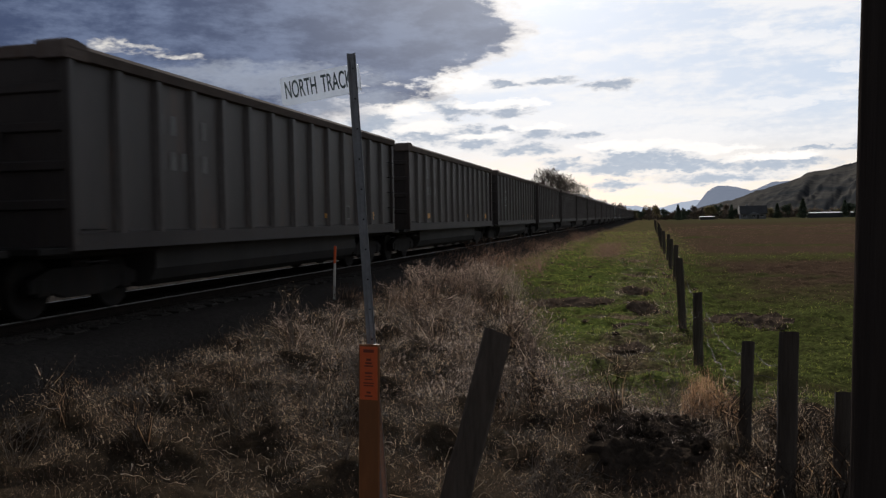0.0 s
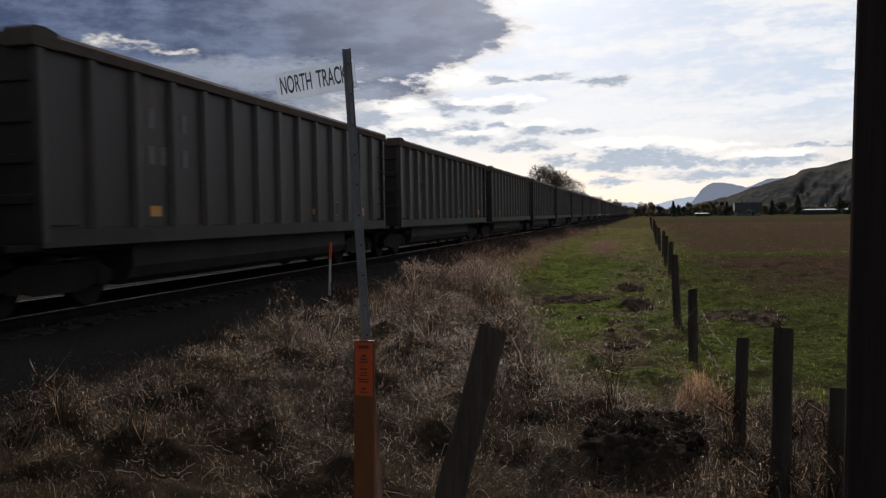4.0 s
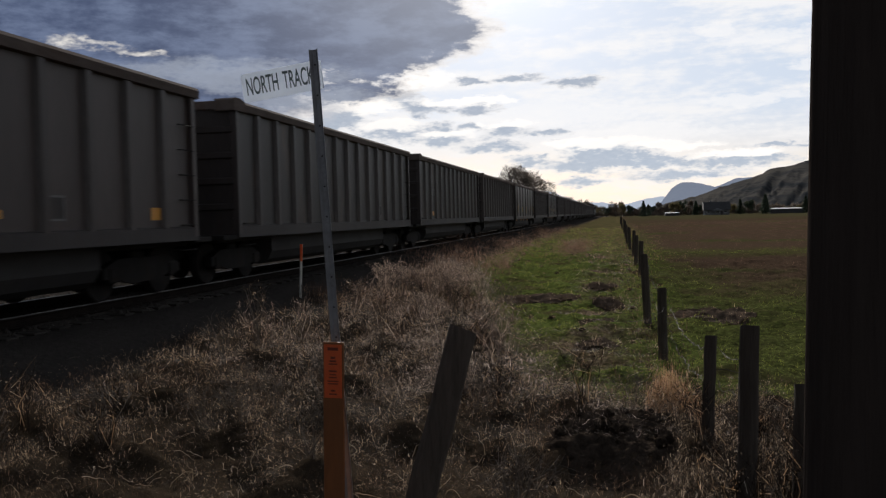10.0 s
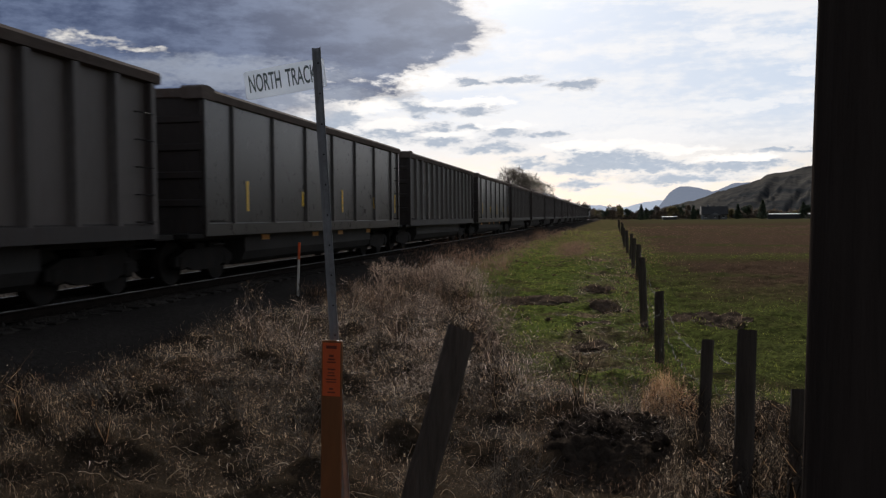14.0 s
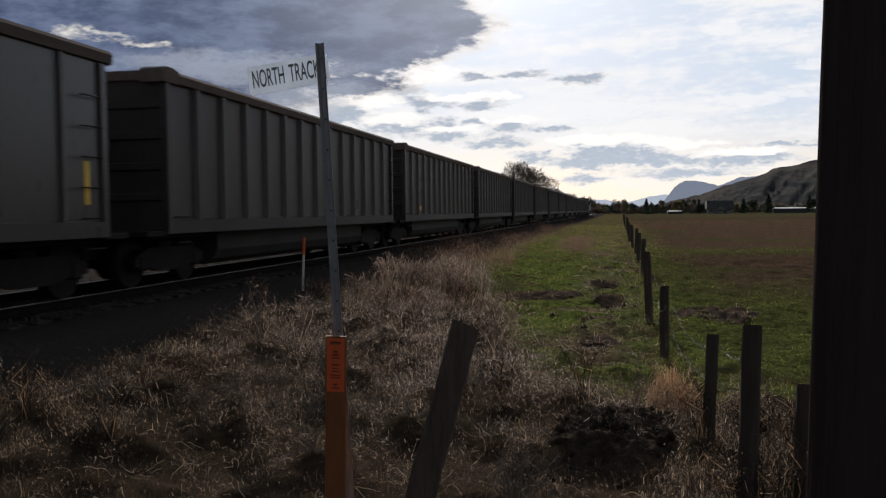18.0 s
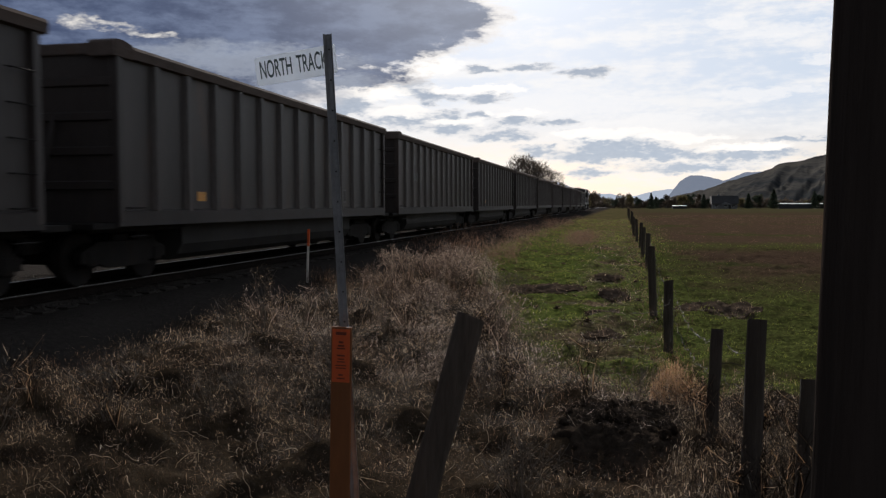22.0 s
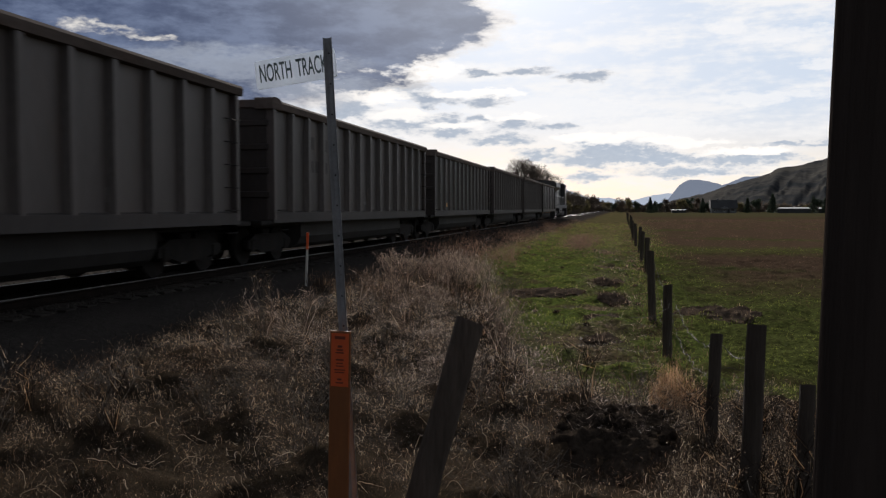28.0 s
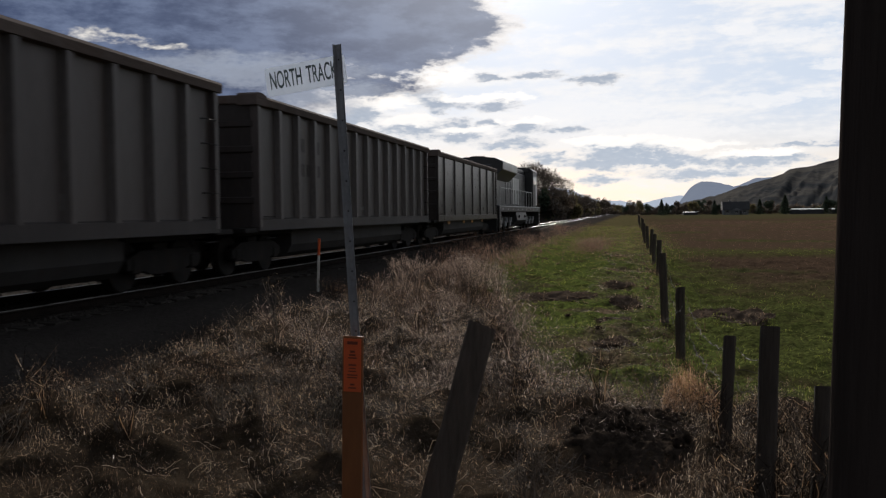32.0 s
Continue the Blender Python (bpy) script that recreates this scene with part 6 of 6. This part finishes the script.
def make_weeds():
    rnd = random.Random(31)
    kinds = [weed_kit(1, 0.62, 0.26, 12, 9, "bleached_blade", "bleached_blade"), weed_kit(2, 0.5, 0.26, 14, 3, "dry_blade", "pale_blade"), weed_kit(3, 0.75, 0.25, 11, 8, "twig", "dry_blade"),
             weed_kit(4, 0.42, 0.3, 16, 3, "twig", "dry_blade"), weed_kit(5, 0.8, 0.34, 34, 16, "bleached_blade", "bleached_blade")]
    spots = []
    for _ in range(46):
        y = rnd.uniform(9.5, 22)
        spots.append((rnd.uniform(-5.2, float(sward_edge(y)) - 0.3), y, rnd.choice([0, 0, 1, 2]), rnd.uniform(0.8, 1.2)))
    for _ in range(30):
        spots.append((rnd.uniform(-5.3, 1.3), rnd.uniform(5.2, 9), rnd.choice([1, 3, 3]), rnd.uniform(0.7, 1.1)))
    for _ in range(22):
        spots.append((rnd.uniform(0.5, 1.5), rnd.uniform(4.7, 7.4), 1, rnd.uniform(0.7, 1.0)))
    spots += [(-4.95, 18.2, 4, 1.2), (-4.8, 18.9, 4, 1.0), (-4.3, 19.6, 4, 0.95), (-3.9, 19.5, 4, 1.15), (-3.65, 18.9, 4, 1.1), (-3.3, 17.9, 4, 0.9), (-4.1, 20.8, 4, 1.2), (-3.5, 20.2, 4, 1.1), (-4.5, 16.6, 4, 0.7), (-3.0, 19.0, 4, 0.9), (-2.55, 19.3, 3, 1.2), (-2.4, 19.6, 3, 1.0)]
    labels = ["pale bleached dead weed with fuzzy seed heads", "straw-coloured dead weed with spreading stems", "tall dark dead weed stalks with seed heads", "low tangled dry weed with fine twigs", "tall fluffy bleached weed standing beside the ballast"]
    for x, y, k, s in spots:
        if dug(x, y) or dug(x, y + 0.5) or dug(x, y + 1.0) or dug(x - 0.2, y + 0.3):
            continue
        weed = thing("dead_weed", Matrix(), labels[k], "weed", "dead weeds by the track")
        weed.matrix_world = Matrix.Translation((x, y, float(height(x, y) + 0.85 * tussock(x, y)) - 0.04)) @ Matrix.Rotation(rnd.uniform(0, 6.28), 4, "Z") @ Matrix.Scale(s, 4)
        tagged(piece("stalk_tangle", kinds[k][0], None, weed), kind="stuff")
        tagged(piece("seed_fluff", kinds[k][1], None, weed), kind="stuff")
    # tan tuft at the fence
    n = 6500
    a = RNG.uniform(0, 6.28, n)
    r = np.sqrt(RNG.random(n))
    high = 0.42 * np.sqrt(1 - 0.9 * r ** 2) * RNG.random(n) ** 0.8 * (1 + 0.3 * np.sin(3 * a + 1) * r)
    blades("tan_tuft", 0.52 + 0.25 * r * np.cos(a), 8.0 + 0.26 * r * np.sin(a), RNG.uniform(0.03, 0.09, n) + 0.16 * (RNG.random(n) < 0.12), RNG.uniform(0.0014, 0.003, n), RNG.uniform(0.0, 1.6, n), RNG.uniform(-1.3, 1.3, n), "tan_blade", "fluffy tan tuft of dead grass by the fence", lift=high)
    heap_of_earth()
    # curled bright straws near the eye
    for k in range(84):
        x, y = (rnd.uniform(-3.9, -0.6), rnd.uniform(4.2, 6.6)) if k % 3 else (rnd.uniform(-3.6, 1.2), rnd.uniform(3.9, 7.0))
        if dug(x, y):
            continue
        pts = [Vector((x, y, float(height(x, y) + 0.85 * tussock(x, y)) + rnd.uniform(-0.03, 0.1)))]
        d = Vector((rnd.uniform(-1, 1), rnd.uniform(-0.4, 0.4), rnd.uniform(0.0, 1.0)))
        bend = Vector((rnd.uniform(-0.9, 0.9), rnd.uniform(-0.4, 0.4), rnd.uniform(-0.7, 0.2)))
        for i in range(9):
            d = (d + bend * rnd.uniform(0.0, 0.8) + Vector((rnd.uniform(-0.9, 0.9), 0, rnd.uniform(-0.8, 0.8)))).normalized()
            pts.append(pts[-1] + d * rnd.uniform(0.012, 0.034))
            pts[-1].z = max(pts[-1].z, float(height(pts[-1].x, pts[-1].y)) + 0.01)
        straw = tube(bmesh.new(), pts, [0.0019 * (1 - 0.06 * i) for i in range(10)], 4)
        tagged(part("dry_straw", straw, "straw"), "single bent bleached grass straw", "straw", "bent straws")


make_weeds()

# ---- trees and buildings far off ----


def leaf_mesh(name, centres, sizes, count, seed, material, leaf=0.35):
    """Loose small leaves filling uneven clumps."""
    rng = np.random.default_rng(seed)
    pts = []
    for (c, r) in zip(centres, sizes):
        d = rng.normal(0, 1, (count, 3))
        d /= np.linalg.norm(d, axis=1)[:, None]
        pts.append(np.array(c) + d * (rng.random((count, 1)) ** 0.4) * np.array(r))
    p = np.concatenate(pts)
    n = len(p)
    a, b = rng.normal(0, 1, (n, 3)), rng.normal(0, 1, (n, 3))
    a /= np.linalg.norm(a, axis=1)[:, None]
    b = np.cross(a, b)
    b /= np.linalg.norm(b, axis=1)[:, None]
    s = leaf * rng.uniform(0.5, 1.2, (n, 1))
    v = np.stack([p - a * s, p + b * s * 0.5, p + a * s, p - b * s * 0.5], 1)
    me = fast_mesh(name, v.reshape(-1, 3), np.arange(n * 4), np.full(n, 4))
    me.materials.append(MATS[material])
    return me


def bare_tree_kit(seed, tall, wide):
    rnd = random.Random(seed)
    bm = bmesh.new()
    twigs, faces = [], []

    def grow(p, d, length, r, depth):
        q = p + d * length
        bend = Vector((rnd.uniform(-1, 1), rnd.uniform(-1, 1), rnd.uniform(-0.2, 0.6))) * length * 0.08
        if depth < 5:
            tube(bm, [p, p.lerp(q, 0.5) + bend, q], [r, r * 0.85, r * 0.68], 6 if depth < 2 else 4, False)
        if depth >= 6:
            k = len(twigs)
            e = d.orthogonal().normalized() * 0.022
            twigs.extend([p - e, p + e, q])
            faces.append((k, k + 1, k + 2))
            return
        if depth == 5:
            k = len(twigs)
            e = d.orthogonal().normalized() * 0.03
            twigs.extend([p - e, p + e, q + e * 0.4, q - e * 0.4])
            faces.append((k, k + 1, k + 2, k + 3))
        for i in range(3 if depth < 4 else 4):
            side = Vector((rnd.uniform(-1, 1), rnd.uniform(-1, 1), rnd.uniform(-0.25, 0.55)))
            nd = (d * 0.75 + side * (0.75 if depth else 0.8)).normalized()
            grow(p.lerp(q, rnd.uniform(0.65, 1.0)), nd, length * rnd.uniform(0.62, 0.82), r * 0.6, depth + 1)

    grow(Vector((0, 0, 0)), Vector((0, 0, 1)), tall * 0.26, tall * 0.026, 0)
    k = tall / max(p.z for p in twigs)
    wide_k = wide / 2 / sorted(math.hypot(p.x, p.y) for p in twigs)[int(len(twigs) * 0.97)]
    grow_to = Matrix.Diagonal((wide_k, wide_k, k, 1))
    trunk, crown = shared("trunk", bm, "bark"), mesh_from("twigs", twigs, faces)
    trunk.transform(grow_to)
    crown.transform(grow_to)
    return trunk, crown


def make_trees():
    rnd = random.Random(55)
    trunk, twigs = bare_tree_kit(4, 13.0, 13.5)
    twigs.materials.append(MATS["twig"])
    rng = np.random.default_rng(8)
    n = 16000
    d = rng.normal(0, 1, (n, 3))
    d[:, 2] = np.abs(d[:, 2])
    d /= np.linalg.norm(d, axis=1)[:, None]
    lobes = 1 + 0.16 * np.sin(d[:, 0] * 7 + 1) * np.sin(d[:, 1] * 6) + 0.12 * np.sin(d[:, 2] * 9 + d[:, 0] * 5)
    p = d * (rng.random((n, 1)) ** 0.25) * lobes[:, None] * np.array([7.2, 7.2, 6.6]) + np.array([0, 0, 5.4])
    q = p + d * rng.uniform(0.3, 0.8, (n, 1)) + rng.normal(0, 0.25, (n, 3))
    e = rng.normal(0, 0.026, (n, 3))
    sprigs = fast_mesh("sprigs", np.stack([p - e, p + e, q], 1).reshape(-1, 3), np.arange(n * 3), np.full(n, 3))
    sprigs.materials.append(MATS["twig"])
    tree = thing("bare_tree", pose(-21.2, 190, 0.0), "large spreading leafless deciduous tree beyond the track", "tree")
    piece("trunk", trunk, None, tree)
    piece("crown", twigs, None, tree)
    tagged(piece("outer_crown", sprigs, None, tree), kind="stuff")
    for x, y, s, r in ((-24.5, 205, 0.62, 80), (-14.2, 260, 0.55, 160), (-22.0, 176, 0.5, 30)):
        copy = copy_thing(tree, pose(x, y, 0, 0, 0, r))
        copy.scale = (s, s, s)
        tagged(copy, "smaller leafless deciduous tree in the thicket")
    # thicket left of the track
    for k in range(64):
        y = 160 * (720 / 160) ** (k / 63) + rnd.uniform(-6, 6)
        x = TRACK_X - rnd.uniform(6.5, 13)
        h = rnd.uniform(3.6, 7.0) * (1.0 + y / 1500)
        bush = thing("bush", pose(x, y, 0), "dense dark leafless bush in the thicket by the track", "bush", "thicket by the track")
        cs = [(rnd.uniform(-2, 2), rnd.uniform(-2, 2), h * rnd.uniform(0.3, 0.75)) for _ in range(6)]
        rs = [(rnd.uniform(1.0, 2.0), rnd.uniform(1.0, 2.0), h * rnd.uniform(0.25, 0.42)) for _ in range(6)]
        piece("crown", leaf_mesh("crown", cs, rs, 330, 100 + k, rnd.choice(["bush_leaf", "bush_leaf", "dark_leaf", "bud_leaf"]), 0.34), None, bush)
        bm = bmesh.new()
        for c in cs:
            tube(bm, [(rnd.uniform(-0.3, 0.3), rnd.uniform(-0.3, 0.3), -0.1), c], [0.07, 0.03], 5)
        piece("stems", shared("stems", bm, "bark"), None, bush)
    # trees along the far edge of the field
    kits = []
    for k in range(3):
        cs = [(0, 0, 0.6 + 0.75 * i) for i in range(9)]
        rs = [(2.5 - 0.26 * i, 2.5 - 0.26 * i, 0.6) for i in range(9)]
        kits.append(("conifer", leaf_mesh("crown", cs, rs, 150, 40 + k, "dark_leaf", 0.35), 7.0, "dark pointed conifer at the field's far edge"))
    for k in range(4):
        cs = [(rnd.uniform(-1.6, 1.6), rnd.uniform(-1.6, 1.6), rnd.uniform(2.4, 5.6)) for _ in range(9)]
        rs = [(rnd.uniform(0.9, 1.6),) * 3 for _ in range(9)]
        kits.append(("tree", leaf_mesh("crown", cs, rs, 130, 60 + k, ["bush_leaf", "dark_leaf", "bud_leaf", "bush_leaf"][k], 0.3), 7.0, "rounded tree at the field's far edge"))
    trunk_mesh = shared("trunk", tube(bmesh.new(), [(0, 0, -0.2), (0.05, 0, 2.0), (0, 0.05, 4.4)], [0.22, 0.16, 0.08], 7), "bark")
    rows = [(0.2, 380, 3, 0.88), (4.0, 400, 5, 0.95), (7.0, 395, 4, 0.8), (10.5, 410, 3, 0.6), (12.3, 382, 0, 0.82), (15.0, 400, 1, 0.7), (17.5, 410, 4, 0.8), (20.0, 405, 6, 0.85), (23.0, 410, 3, 0.75),
            (26, 395, 5, 0.9), (29.5, 400, 4, 0.95), (33, 405, 6, 0.95), (35.5, 395, 0, 0.8), (36.8, 392, 4, 0.7), (50.5, 392, 5, 0.75), (53.0, 385, 1, 0.85), (55.6, 380, 4, 0.9), (57.2, 383, 3, 0.8), (62.4, 380, 2, 0.95),
            (64.5, 398, 4, 0.5), (75.5, 384, 5, 0.5), (78.5, 380, 0, 0.9), (80.0, 378, 4, 0.85), (84, 384, 1, 0.8), (90, 380, 3, 0.9), (98, 380, 5, 0.9), (-3.5, 410, 4, 0.7), (-6.5, 430, 5, 0.8), (2.2, 440, 6, 1.1), (-1.0, 450, 4, 0.9)]
    for x, y, k, s in rows:
        kind, me, _, label = kits[k]
        tree = thing(kind, Matrix.Translation((x, y, 0)) @ Matrix.Rotation(rnd.uniform(0, 6.28), 4, "Z") @ Matrix.Scale(s * rnd.uniform(1.02, 1.2), 4), label, "tree", "trees at the field's edge")
        piece("crown", me, None, tree)
        piece("trunk", trunk_mesh, None, tree)
    # dense distant belt of brush behind them
    n = 420
    us = np.linspace(-12, 130, n)
    cs = [(u, 455 + 18 * math.sin(u * 0.13), 1.8 + 1.1 * math.sin(u * 0.71) * math.sin(u * 0.29)) for u in us]
    rs = [(1.6, 2.0, 1.6 + 1.3 * abs(math.sin(u * 1.7))) for u in us]
    me = leaf_mesh("hedge_belt", cs, rs, 46, 91, "bush_leaf", 0.55)
    tagged(piece("hedge_belt", me), "far belt of brush and hedges behind the field", "hedge", kind="stuff")


make_trees()


def make_buildings():
    house = thing("farmhouse", pose(42.9, 384, 0), "low grey farmhouse with a broad dark roof across the field", "house")
    part("wall", boxed(-5.0, 5.0, -4, 4, -0.1, 2.1), "house_wall", house)
    part("roof", prism(bmesh.new(), [(-4.8, 2.0), (-4.8, 2.2), (-2.6, 5.6), (2.6, 5.6), (4.8, 2.2), (4.8, 2.0)], "x", -5.5, 5.5), "roof_dark", house)
    part("gable", prism(bmesh.new(), [(-2.6, 1.7), (2.8, 1.7), (0.1, 2.9)], "y", -5.2, -4.0), "house_wall", house, "pale front gable")
    for x in (-3.6, 0.2, 3.4):
        win = part("window", boxed(x - 0.6, x + 0.6, -4.06, -4.0, 0.9, 1.7), "dark_glass", house)
        part("sill", boxed(x - 0.7, x + 0.7, -4.12, -4.0, 0.8, 0.89), "shed_white", win)
    part("door", boxed(1.4, 2.3, -4.06, -4.0, 0.0, 2.0), "roof_dark", house)
    part("chimney", boxed(-2.6, -1.9, 0.2, 0.9, 4.6, 6.2), "house_wall", house)
    for x0, x1, y, rise, z1, lab in ((64.3, 77.4, 381, 0.4, 1.95, "long low white greenhouse shed at the field's edge"), (21.5, 27.5, 386, 0.2, 1.25, "small low white shed at the field's edge"), (80.5, 96, 386, 0.4, 1.9, "long low white shed at the field's edge")):
        shed = thing("shed", pose((x0 + x1) / 2, y, 0), lab, "shed", "sheds across the field")
        w = (x1 - x0) / 2
        part("wall", boxed(-w, w, -2, 2, -0.1, z1), "roof_dark", shed)
        part("roof", prism(bmesh.new(), [(-2.2, z1), (0, z1 + rise), (2.2, z1)], "x", -w - 0.1, w + 0.1), "shed_white", shed)


make_buildings()


motions()
